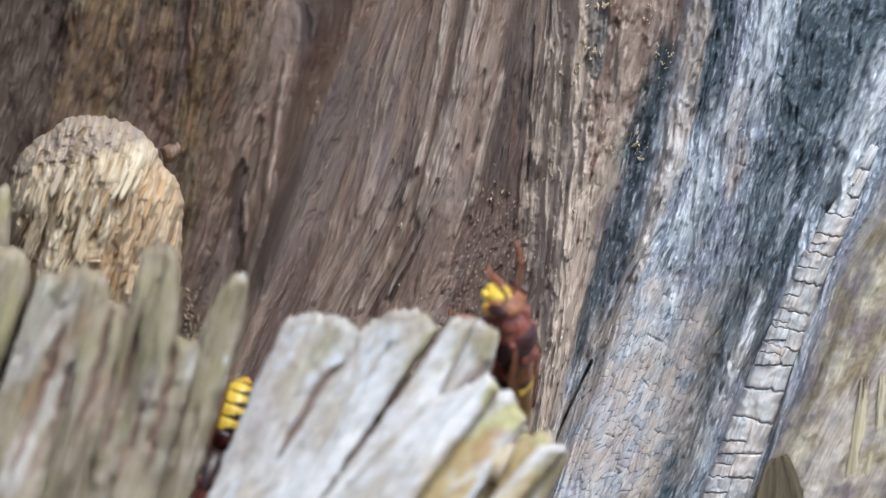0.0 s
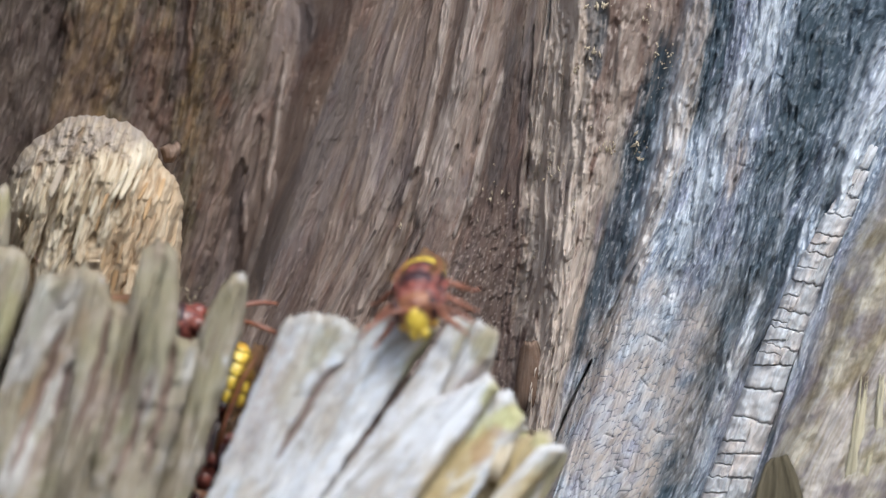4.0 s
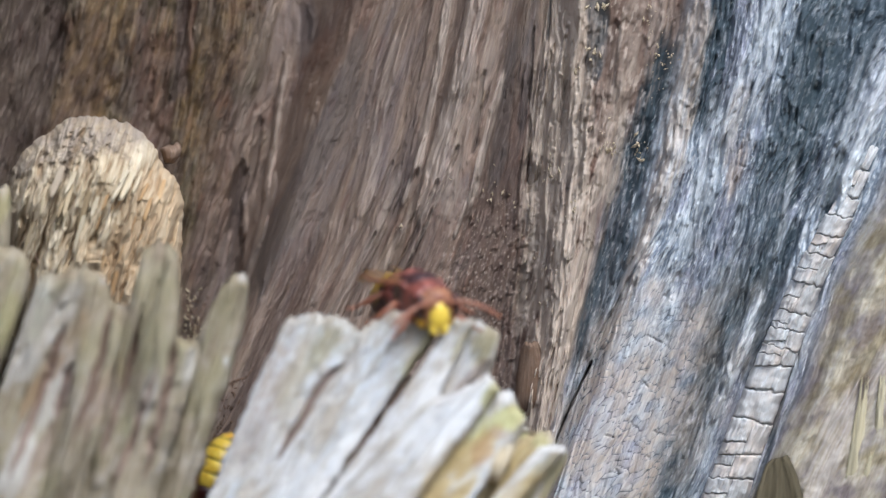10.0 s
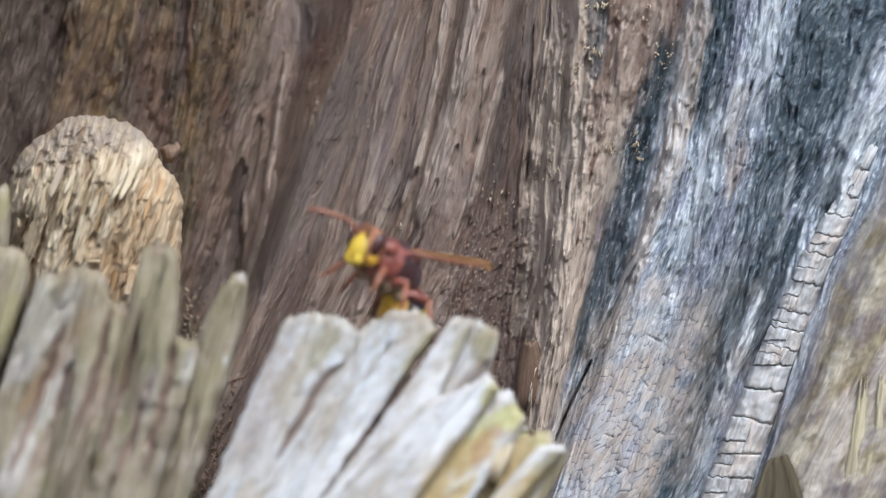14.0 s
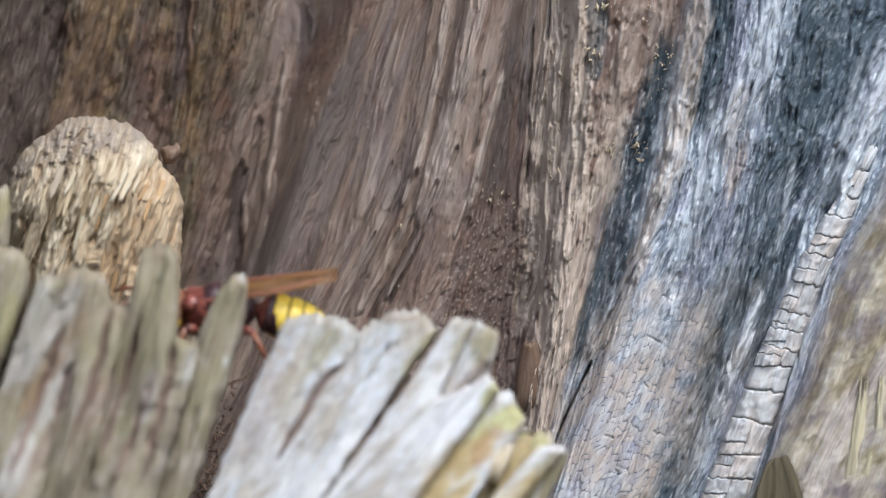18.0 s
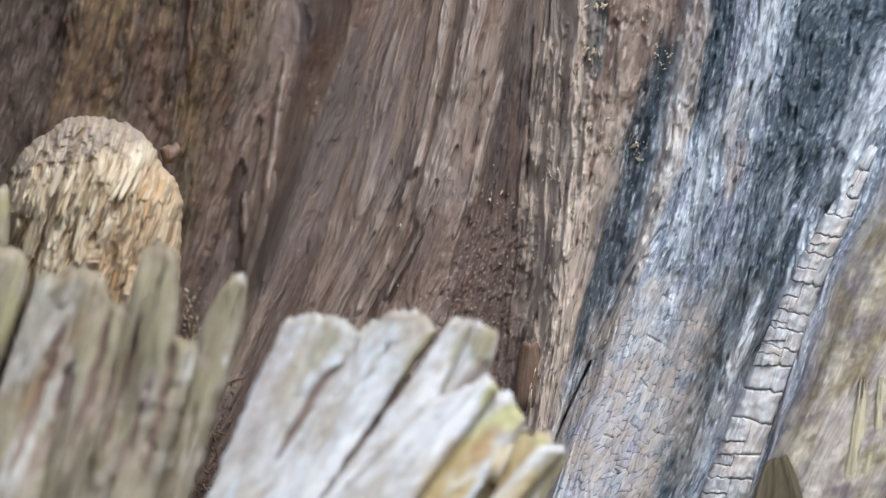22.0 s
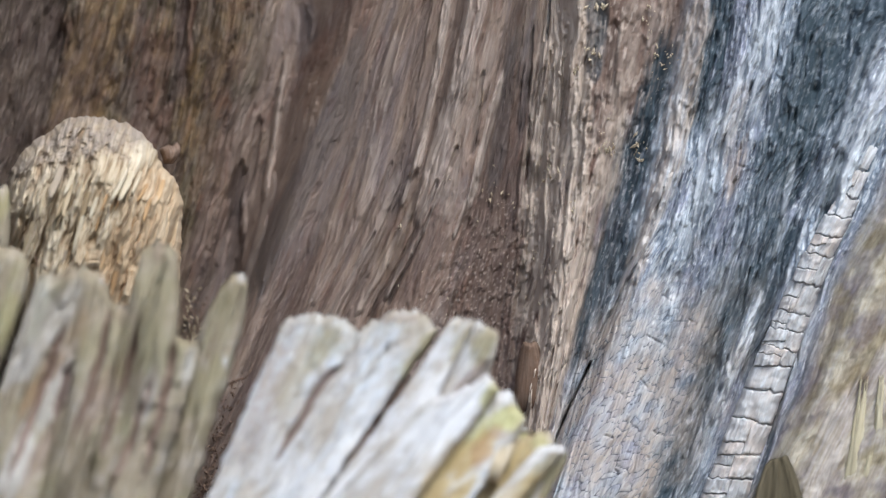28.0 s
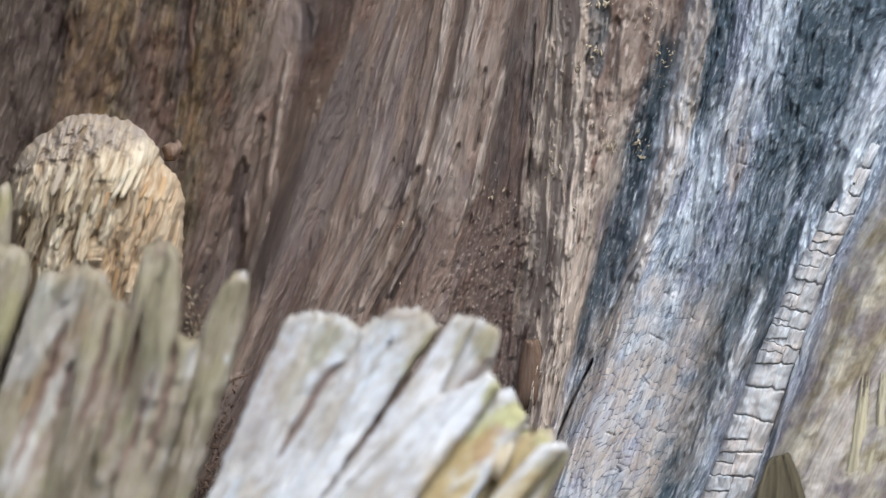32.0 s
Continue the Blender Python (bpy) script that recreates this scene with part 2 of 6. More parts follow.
# ---- mesh helpers ----
def surface(name, verts, faces, mat, parent=None, label="", grain=None, masks=None, smooth=True):
    """One mesh object from arrays of vertices and quads."""
    verts, faces = np.asarray(verts, np.float32), np.asarray(faces, np.int32)
    me = bpy.data.meshes.new(name)
    me.vertices.add(len(verts))
    me.vertices.foreach_set("co", verts.ravel())
    me.loops.add(faces.size)
    me.loops.foreach_set("vertex_index", faces.ravel())
    me.polygons.add(len(faces))
    me.polygons.foreach_set("loop_start", np.arange(0, faces.size, faces.shape[1], dtype=np.int32))
    me.update(calc_edges=True)
    me.polygons.foreach_set("use_smooth", np.full(len(faces), smooth))
    if grain is not None:
        a = me.attributes.new("grain", "FLOAT_VECTOR", "POINT")
        a.data.foreach_set("vector", np.asarray(grain, np.float32).ravel())
    for k, values in (masks or {}).items():
        a = me.attributes.new(k, "FLOAT", "POINT")
        a.data.foreach_set("value", np.asarray(values, np.float32).ravel())
    me.materials.append(mat)
    me.validate()
    ob = new(name, me)
    ob.parent = parent
    if label:
        tagged(ob, label)
    return ob


def part(name, bm, material, parent, label="", smooth=True):
    me = bpy.data.meshes.new(name)
    bm.to_mesh(me)
    bm.free()
    for m in material if isinstance(material, (list, tuple)) else [material]:
        me.materials.append(m)
    me.polygons.foreach_set("use_smooth", [smooth] * len(me.polygons))
    ob = new(name, me)
    ob.parent = parent
    if label:
        tagged(ob, label)
    return ob


def sheet_quads(rows, cols):
    a = (np.arange(rows - 1)[:, None] * cols + np.arange(cols - 1)[None, :]).ravel()
    return np.stack([a, a + 1, a + cols + 1, a + cols], 1)


def spread(u, v, y):
    """at() for arrays."""
    k = UNIT * (REACH + y) / REACH
    return np.stack([(u - 784) * k, y + 0 * u, LEVEL - (v - 441) * k], -1)


def through_points(points, t):
    """A smooth line through two or three points."""
    p = np.asarray(points, float)
    t = np.asarray(t)[..., None]
    if len(p) == 2:
        return p[0] * (1 - t) + p[1] * t
    return p[0] * (2 * t - 1) * (t - 1) + p[1] * 4 * t * (1 - t) + p[2] * t * (2 * t - 1)


SEED = [100]


def stave(name, parent, mat, left, right, y=(0.0, 0.0), thick=0.012, crown=0.003, jag=0.06, rough=0.0006,
          ns=36, nt=60, teeth=6, label="", round_end=0.04, round_foot=0.0, point=0.0, hollow=0.0, square=4):
    """A splintered board between its left and right edges (from the top down), with a torn upper end."""
    SEED[0] += 1
    seed = SEED[0]
    s, t = np.meshgrid(np.linspace(0, 1, ns), np.linspace(0, 1, nt) ** 1.25)
    start = jag * (0.5 + fbm(s * teeth, s * 0 + 0.37 * seed, 3, seed)) + point * np.abs(2 * s - 1) ** 1.5
    start = np.clip(start, 0, 0.9)
    k = start + (1 - start) * t
    a, b = through_points(left, k), through_points(right, k)
    p = a * (1 - s[..., None]) + b * s[..., None]
    u, v = p[..., 0], p[..., 1]
    width = np.linalg.norm(a - b, axis=-1)
    length = np.linalg.norm(np.asarray(left[0], float) - np.asarray(left[-1], float))
    ga, gl = (s - 0.5) * width.mean() + 311 * seed, k * length
    edge = np.sqrt(np.clip(1 - np.abs(2 * s - 1) ** square, 0, 1))
    edge = edge * np.sqrt(np.clip(1 - (1 - np.clip(t / max(round_end, 1e-4), 0, 1)) ** 2, 0, 1))
    if round_foot:
        edge = edge * np.sqrt(np.clip(1 - (1 - np.clip((1 - t) / round_foot, 0, 1)) ** 2, 0, 1))
    relief = rough * (1.6 * fbm(ga / 34, gl / 330, 4, seed + 5) + 0.9 * fbm(ga / 9, gl / 130, 3, seed + 9) - 0.8 * step(0.1, 0.35, fbm(ga / 16, gl / 260, 2, seed + 3)))
    base = y[0] + (y[1] - y[0]) * k
    front = base - crown * edge + hollow * edge * np.sin(math.pi * s) - relief * 2 * edge
    wob = 2.5 * fbm(gl / 60, ga * 0 + seed, 3, seed + 2)
    u = u + wob * (np.abs(2 * s - 1) ** 3)
    f = spread(u, v, front)
    back = spread(u, v + 6 * fbm(s * teeth, t * 0 + 3.3, 2, seed + 8) * (1 - t), base + thick)
    verts = np.concatenate([f, back[:, ::-1]], 1).reshape(-1, 3)
    ring = 2 * ns
    i = np.arange(ring)
    j = (i + 1) % ring
    r = np.arange(nt - 1)[:, None] * ring
    sides = np.stack([(r + i).ravel(), (r + ring + i).ravel(), (r + ring + j).ravel(), (r + j).ravel()], 1)
    c = np.arange(ns - 1)
    top = np.stack([c, c + 1, ring - 2 - c, ring - 1 - c], 1)
    foot = (nt - 1) * ring + top[:, ::-1]
    gr = np.stack([ga, gl, 0 * ga], -1) * UNIT
    gb = gr[:, ::-1] + np.array([0.0, 0.0, 0.01])
    return surface(name, verts, np.concatenate([sides, top, foot]), mat, parent, label, np.concatenate([gr, gb], 1).reshape(-1, 3))


def block(name, parent, mat, g0, g1, top, foot, seed, lift, ns=24, nt=18):
    """A short piece of the cracked ridge between two cross-cracks; top and foot give their height at a place across, 0 to 1."""
    s, t = np.meshgrid(np.linspace(0, 1, ns), np.linspace(0, 1, nt))
    g = g0 + (g1 - g0) * s
    v = top(g) * (1 - t) + foot(g) * t
    across = (g - RIDGE) / ridge_half(v)
    u = grain_u(RIDGE, v) + np.interp(v, [250, 361, 450, 560, 800], [30, 20, 9, 4, 0]) + across * ridge_half(v) + 2.0 * fbm(v / 16, g * 0 + 2.2, 3, 31) * np.abs(across) ** 2
    gap = np.minimum(np.minimum(v - top(g), foot(g) - v), 0.7 * np.minimum(g - g0, g1 - g) + 0.8) / 1.6
    edge = np.sqrt(np.clip(1 - (1 - np.clip(gap, 0, 1)) ** 2, 0, 1))
    arch = np.sqrt(np.clip(1 - np.abs(across) ** 2.6, 0, 1))
    base = np.interp(RIDGE, dense, DEPTH_D)
    lumps = 0.0005 * fbm(g / 22, v / 26, 4, 32) + 0.0005 * fbm(g / 5, v / 40, 3, 33)
    rise = np.interp(v, [250, 430], [0.0004, 0.0045])
    y = base + 0.001 - (rise * arch + lumps + lift) + 0.0011 * (1 - edge)
    f = spread(u, v, y)
    back = spread(u, v, base + 0.004 + 0 * u)
    verts = np.concatenate([f, back[:, ::-1]], 1).reshape(-1, 3)
    ring = 2 * ns
    i = np.arange(ring)
    j = (i + 1) % ring
    r = np.arange(nt - 1)[:, None] * ring
    sides = np.stack([(r + i).ravel(), (r + ring + i).ravel(), (r + ring + j).ravel(), (r + j).ravel()], 1)
    c = np.arange(ns - 1)
    cap = np.stack([c, c + 1, ring - 2 - c, ring - 1 - c], 1)
    gr = np.stack([g + 40 * seed, v, 0 * g], -1) * UNIT
    return surface(name, verts, np.concatenate([sides, cap, (nt - 1) * ring + cap[:, ::-1]]), mat, parent, "", np.concatenate([gr, gr[:, ::-1]], 1).reshape(-1, 3))


def groove(u, v, points, width, seed):
    """1 along a line through the points, fading over its half width; thin at both ends."""
    best = np.zeros(u.shape)
    bend = 5 * fbm(u / 40, v / 40, 3, seed)
    n = len(points) - 1
    for i in range(n):
        (a, b), (c, d) = points[i], points[i + 1]
        k = np.clip(((u - a) * (c - a) + (v - b) * (d - b)) / ((c - a) ** 2 + (d - b) ** 2), 0, 1)
        way = (i + k) / n
        w = width * np.clip(np.minimum(way, 1 - way) * 5, 0.12, 1)
        best = np.maximum(best, 1 - step(0.35, 1.1, np.hypot(u + bend - a - (c - a) * k, v - b - (d - b) * k) / w))
    return best


def plate(name, parent, mat, top, foot, y=(0.0, 0.0), thick=0.02, crown=0.003, rim=14, jag=4, rough=0.0006, ns=120, nt=110,
          carve=(), tint=(), label="", bow=0.0, swell=0.0015, side=0.035, rim_dull=0.35):
    """A broad piece of broken wood: fibres run from its torn upper contour down to its foot.
    carve: (points, half width, depth); tint: (mask, u, v, radius across, radius along, lean, strength)."""
    SEED[0] += 1
    seed = SEED[0]
    top, foot = np.asarray(top, float), np.asarray(foot, float)
    mark = np.concatenate([[0], np.cumsum(np.maximum(np.abs(np.diff(top[:, 0])), 2.0))])
    fm = np.linspace(0, 1, len(foot))
    s, t = np.meshgrid(np.linspace(0, 1, ns), np.linspace(0, 1, nt))
    k = t ** 1.35
    tu, tv = np.interp(s * mark[-1], mark, top[:, 0]), np.interp(s * mark[-1], mark, top[:, 1])
    tv = tv + jag * 2 * fbm(tu / 13, s * 0 + seed * 0.7, 3, seed)
    fu, fv = np.interp(s, fm, foot[:, 0]), np.interp(s, fm, foot[:, 1])
    u, v = tu + (fu - tu) * k + bow * np.sin(math.pi * k), tv + (fv - tv) * k
    u = u + 7 * fbm(v / 30, 0 * s + 0.4 * seed, 4, seed + 70) * np.abs(2 * s - 1) ** 8 * step(0.0, 0.1, k)
    ga, gl = tu + 311 * seed, v
    near = np.minimum(np.clip((v - tv) / rim, 0, 1), np.clip(np.minimum(s, 1 - s) / side, 0, 1))
    edge = np.sqrt(np.clip(1 - (1 - near) ** 2, 0, 1))
    relief = rough * (1.8 * fbm(ga / 30, gl / 330, 4, seed + 5) + 1.0 * fbm(ga / 8, gl / 130, 3, seed + 9) - 1.2 * step(0.12, 0.38, fbm(ga / 15, gl / 240, 3, seed + 3)))
    relief = relief + swell * 1.6 * fbm(ga / 75, gl / 420, 2, seed + 6) + swell * (0.6 if mat is BOARD_WOOD else 0.15) * np.round(2 * fbm(ga / 34, gl / 300, 2, seed + 7)) / 2
    if mat is PLATE_WOOD:
        relief = 0.6 * relief + 0.0004 * fbm(ga / 20, gl / 30, 4, seed + 11)
    base = y[0] + (y[1] - y[0]) * np.clip((v - top[:, 1].min()) / (fv - top[:, 1].min()), 0, 1)
    face = base - (crown + relief) * edge
    masks = {}
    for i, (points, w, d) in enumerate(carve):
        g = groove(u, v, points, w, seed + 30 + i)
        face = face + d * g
        # deeper grooves are also painted brown, for the shade inside a crack
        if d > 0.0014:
            masks["brown_shade"] = np.maximum(masks.get("brown_shade", 0), 0.85 * g)
    for i, (mask, cu, cv, ru, rv, lean, q) in enumerate(tint):
        d = np.hypot((u - cu - lean * (v - cv)) / ru, (v - cv) / rv) + 0.7 * fbm(ga / 22, gl / 90, 3, seed + 60 + i)
        masks[mask] = np.maximum(masks.get(mask, 0), q * (1 - step(0.5, 1.15, d)))
    # mottled olive-rust rim; it also takes sky brightness off the upper edge in colour
    if rim_dull:
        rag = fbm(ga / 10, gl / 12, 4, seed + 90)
        masks["rusty"] = np.maximum(masks.get("rusty", 0), 0.4 * rim_dull * (1 - step(0.1, 1.1, (v - tv) / 26 + 1.3 * rag)))
        masks["olive"] = np.maximum(masks.get("olive", 0), rim_dull * (1 - step(0.3, 1.2, (v - tv) / 34 - 1.3 * rag)))
    f = spread(u, v, face)
    back = spread(u, v + 8 * fbm(tu / 16, tu * 0 + 3.3, 2, seed + 8) * (1 - k), base + thick)
    both = {m: np.concatenate([x, x[:, ::-1]], 1).ravel() for m, x in masks.items()}
    verts = np.concatenate([f, back[:, ::-1]], 1).reshape(-1, 3)
    ring = 2 * ns
    i = np.arange(ring)
    j = (i + 1) % ring
    r = np.arange(nt - 1)[:, None] * ring
    sides = np.stack([(r + i).ravel(), (r + ring + i).ravel(), (r + ring + j).ravel(), (r + j).ravel()], 1)
    c = np.arange(ns - 1)
    cap = np.stack([c, c + 1, ring - 2 - c, ring - 1 - c], 1)
    gr = np.stack([ga, gl, 0 * ga], -1) * UNIT
    gb = gr[:, ::-1] + np.array([0.0, 0.0, 0.01])
    return surface(name, verts, np.concatenate([sides, cap, (nt - 1) * ring + cap[:, ::-1]]), mat, parent, label, np.concatenate([gr, gb], 1).reshape(-1, 3), both)


def empty(name, place=(0, 0, 0)):
    ob = new(name)
    ob.location = place
    return ob

# ---- the hollow trunk ----
# Grain lines: where each one crosses the middle of the plan, its slant and its bend.
LINE = np.array([-1800, -400, 60, 490, 690, 800, 965, 1075, 1150, 1320, 1445, 1568, 2000, 3400])
SLANT = np.array([120, 120, 140, 160, 170, 115, 45, 110, 145, 130, 175, 200, 220, 220])
BEND = np.array([0, 0, -10, -10, -30, 15, -18, -6, -28, -20, 15, 0, 0, 0])
# the slant above the middle, where the fibres fan out beside the cleft
FAN_AT = np.array([-1800, -400, 60, 330, 430, 490, 570, 690, 800, 965, 1075, 1150, 1320, 1445, 1568, 2000, 3400])
FAN = np.array([120, 120, 130, 115, 110, 165, 165, 135, 95, 45, 110, 145, 130, 175, 200, 220, 220])
dense = np.arange(-1800, 3401, 5.0)
soften = np.ones(15) / 15


def eased(values, line=LINE):
    return np.convolve(np.pad(np.interp(dense, line, values), 7, mode="edge"), soften, "valid")


SLANT_D, BEND_D, FAN_D = eased(SLANT), eased(BEND), eased(FAN, FAN_AT)
# left of -60 the wall is unseen and curls forward, added to shade the hollow
DEPTH_AT = np.array([-1800, -1000, -400, -200, -60, 60, 200, 330, 400, 440, 485, 545, 600, 700, 745, 790, 840, 900, 945, 985, 1030, 1070,
                     1140, 1250, 1330, 1385, 1412, 1445, 1480, 1500, 1568, 1700, 1850, 2000, 2600, 3400])
DEPTH = np.array([-0.16, -0.12, 0.02, 0.08, 0.105, 0.112, 0.108, 0.102, 0.112, 0.108, 0.088, 0.092, 0.087, 0.085, 0.078, 0.079, 0.085, 0.09, 0.088,
                  0.078, 0.077, 0.081, 0.071, 0.067, 0.066, 0.071, 0.066, 0.064, 0.066, 0.062, 0.053, 0.05, 0.052, 0.06, 0.11, 0.24])
DEPTH_D = np.convolve(np.pad(np.interp(dense, DEPTH_AT, DEPTH), 3, mode="edge"), np.ones(7) / 7, "valid")


def grain_u(g, v):
    w = np.clip((v - 441) / 441, -2.0, 2.0)
    up = (np.sqrt(w * w + 0.04) - w) / 2 - 0.1
    return g + np.interp(g, dense, FAN_D) * up - np.interp(g, dense, SLANT_D) * (w + up) + np.interp(g, dense, BEND_D) * w * w


def stroke(g, v, g0, v0, g1, v1, width, seed, ragged=0.45):
    """How strongly a streak from (g0, v0) to (g1, v1) covers a place, with frayed sides and ends."""
    k = np.clip((v - v0) / (v1 - v0), 0, 1)
    off = np.abs(g - (g0 + (g1 - g0) * k)) / width
    past = np.maximum(np.maximum(v0 - v, v - v1), 0) / (width * 3)
    d = np.hypot(off, past) + ragged * (fbm(g / 9, v / 110, 3, seed) + 0.6 * fbm(g / 30, v / 70, 3, seed + 4))
    return 1 - step(0.55, 1.15, d)


def shingle(x, v, across, along, seed):
    """Torn fibres: each strand rises towards its lower end and then drops; 0 to 1, and a random value for each strand."""
    col = np.floor(x / across).astype(np.int64)
    h = (col * 668265263 + seed * 974711) & 0x7FFFFFFF
    h = ((h ^ (h >> 13)) * 1274126177) & 0x7FFFFFFF
    h = h ^ (h >> 16)
    size = along * (0.6 + 0.8 * (h & 255) / 255.0)
    k = v / size + ((h >> 8) & 255) / 255.0
    return k - np.floor(k), np.mod(np.floor(k) * 0.37 + ((h >> 12) & 255) / 255.0, 1.0), np.abs(x / across - col - 0.5) * 2


def trunk_wall():
    g1 = np.concatenate([np.linspace(-1800, -230, 60)[:-1], np.linspace(-230, 1780, 1300), np.linspace(1780, 3400, 60)[1:]])
    v1 = np.concatenate([np.linspace(-5200, -70, 50)[:-1], np.linspace(-70, 950, 450), np.linspace(950, 8000, 60)[1:]])
    g, v = np.meshgrid(g1, v1)
    warp = 20 * fbm(g / 150, v / 300, 3, 41) + 2 * fbm(g / 40, v / 190, 2, 42)
    gg = g + warp
    low = 34 * step(590, 720, v)
    grey = step(1035, 1120, gg + low - 55 * step(260, 40, v) + 25 * fbm(g / 14, v / 160, 3, 43)) * (1 - 0.75 * step(1490, 1530, gg))
    lower = step(430, 640, v + 120 * fbm(g / 60, v / 90, 3, 44))
    right = step(1490, 1535, gg)
    near_left = np.interp(v, [0, 300, 450, 600], [898, 905, 922, 945])
    near_right = np.interp(v, [0, 200, 450], [1000, 1012, 1052])
    chips = step(near_left - 12, near_left + 14, gg) * (1 - step(near_right - 16, near_right + 16, gg))

    # relief, metres towards the light
    left = 1 - step(330, 520, gg)
    broad = 0.003 * fbm(gg / 50, v / 620, 3, 51) * (1 - 0.45 * grey)
    cord = (1 - 0.7 * right - 0.55 * left) * (0.0009 + 0.0006 * grey + 0.0007 * chips) * fbm(gg / 15, v / 230, 4, 52)
    hair = (0.0003 + 0.0002 * grey + 0.0004 * chips - 0.0002 * left) * fbm(gg / 5.5, v / 70, 3, 53) + 0.00025 * grey * fbm(gg / 7, v / 34, 4, 104)
    ledge = 0.001 * (np.floor(3.0 * (fbm(gg / 60, v / 700, 3, 75) + 0.12 * fbm(gg / 12, v / 40, 3, 76))) / 3.0) * (1 - grey)
    sparse = step(0.0, 0.3, fbm(g / 80, v / 120, 2, 79))
    bits = (0.0006 * step(0.1, 0.3, fbm(gg / 8, v / 44, 3, 77)) - 0.0005 * step(0.2, 0.34, fbm(gg / 9, v / 34, 3, 78)) * sparse) * (1 - 0.6 * right) * (1 - 0.6 * chips)
    lumps = 0.0026 * left * fbm(gg / 62, v / 150, 3, 70) + 0.0016 * right * fbm(g / 30, v / 42, 4, 99)
    pits = (-0.0008 - 0.0008 * grey + 0.0004 * chips) * step(0.12, 0.4, fbm(gg / 17, v / 120, 3, 54)) * (1 - 0.5 * right)
    stepped = 0.0016 * (np.round(2.2 * fbm(gg / 26, v / 150, 3, 55)) / 2.2) * (0.35 + 0.7 * chips)
    fr, tone, sd = shingle(gg + 5 * fbm(g / 22, v / 30, 3, 58), v + 0.2 * g + 7 * fbm(g / 12, v / 14, 3, 59), 15, 27, 56)
    border, tone = cells((gg + 4 * fbm(g / 26, v / 30, 2, 58)) / 14, (v + 0.3 * g + 5 * fbm(g / 22, v / 26, 2, 59)) / 15, 56, 0.95)
    zone = grey * lower * (1 - right) * step(1075, 1110, gg + low) * (1 - 0.65 * step(1270, 1330, gg))
    check = zone * (1 - step(0.03, 0.12, border)) * step(-0.5, 0.05, fbm(g / 24, v / 18, 3, 72))
    flat = grain_u(g, v)
    big = 0 * g
    for k, (a, b, c, d, w) in enumerate(CRACKS):
        i0, i1 = np.searchsorted(v1, (min(b, d) - 14, max(b, d) + 14))
        big[i0:i1] = np.maximum(big[i0:i1], groove(flat[i0:i1], v[i0:i1], [(a, b), ((a + c) / 2 + 1, (b + d) / 2 + 2), (c, d)], w, 900 + k))
    rise = lumps + 1.8 * ledge + bits * (1 - zone) + broad + cord * (1 - 0.75 * zone) + hair * (1 - 0.4 * zone) + pits * (1 - 0.7 * zone) + stepped * (1 - 0.6 * zone) - 0.00018 * check - 0.0007 * big + 0.00006 * zone * tone
    crumbly = step(740, 830, gg) * (1 - step(930, 962, gg)) * step(280, 430, v + 60 * fbm(g / 60, v / 60, 2, 123))
    rise = rise + crumbly * (0.0009 * fbm(gg / 9, v / 24, 4, 120) + 0.0012 * step(0.12, 0.2, fbm(gg / 24, v / 40, 4, 124)))
    shaggy = step(985, 1005, gg) * (1 - step(1070, 1100, gg)) * (1 - step(300, 420, v))
    rise = rise + shaggy * (0.0013 * fbm(gg / 8, v / 46, 4, 125) + 0.0009 * step(0.1, 0.22, fbm(gg / 15, v / 60, 3, 126)))
    stain_shade, r1 = streaked(g, v, STAIN_SHADE, 200)
    stain_shade = stain_shade * np.clip(1.05 + 0.8 * fbm(gg / 8, v / 36, 4, 101), 0.5, 1)
    smoke, r2 = streaked(g, v, SMOKE, 300)
    umber, r3 = streaked(g, v, UMBER, 400)
    pale, r4 = streaked(g, v, PALE, 600)
    brown_side = 1 - step(690, 760, gg)
    tawny, r6 = streaked(g, v, TAWNY, 700)
    earthy, r5 = streaked(g, v, EARTHY, 800)
    ruddy, r7 = streaked(g, v, RUDDY, 1000)
    amber, r8 = streaked(g, v, AMBER, 1200)
    rise = rise * (0.8 - 0.3 * right) * (0.45 + 0.55 * np.maximum(np.maximum(grey, chips), 0.5 * left)) + r1 + r2 + r3 + r4 + r5 + r6 + r7 + r8

    # one long open split in the grey wood, and the torn-out hollow of the dark heart
    split = stroke(g, v, g_of(1042, 650), 650, g_of(984, 778), 778, 4, 61, 0.3)
    rise = rise - 0.004 * split
    y = np.interp(g, dense, DEPTH_D) - rise
    out = np.clip((np.abs(v - 441) - 600) / 4000, 0, 1)
    y = y + 0.05 * out * out
    u = grain_u(g, v) + 1.2 * fbm(g / 50, v / 110, 3, 62)

    m = {}
    m["grey"] = grey
    m["ochre"] = np.clip(right * (0.6 + 1.5 * fbm(g / 60, v / 75, 4, 63)) * step(1484, 1520, gg), 0, 1)
    m["rust"] = np.clip(0.9 * earthy + (1 - step(300, 420, gg + 60 * fbm(g / 60, v / 90, 2, 64))) * (0.9 + 0.7 * fbm(g / 60, v / 110, 3, 65)), 0, 1)
    flecks = (0.6 * step(0.05, 0.32, fbm(gg / 30, v / 260, 4, 66)) + 0.25 * step(0.1, 0.35, fbm(gg / 8, v / 60, 3, 74))) * grey * (1 - right) * (1 - 0.75 * zone)
    # blue-black stain; cracks and the split are blackened too, as shade in colour
    m["stain_shade"] = np.clip(np.maximum(np.maximum(stain_shade, (0.75 - 0.4 * brown_side) * smoke), np.maximum(0.55 * flecks, np.maximum(0.25 * check, np.maximum(0.45 * big, split)))), 0, 0.95)
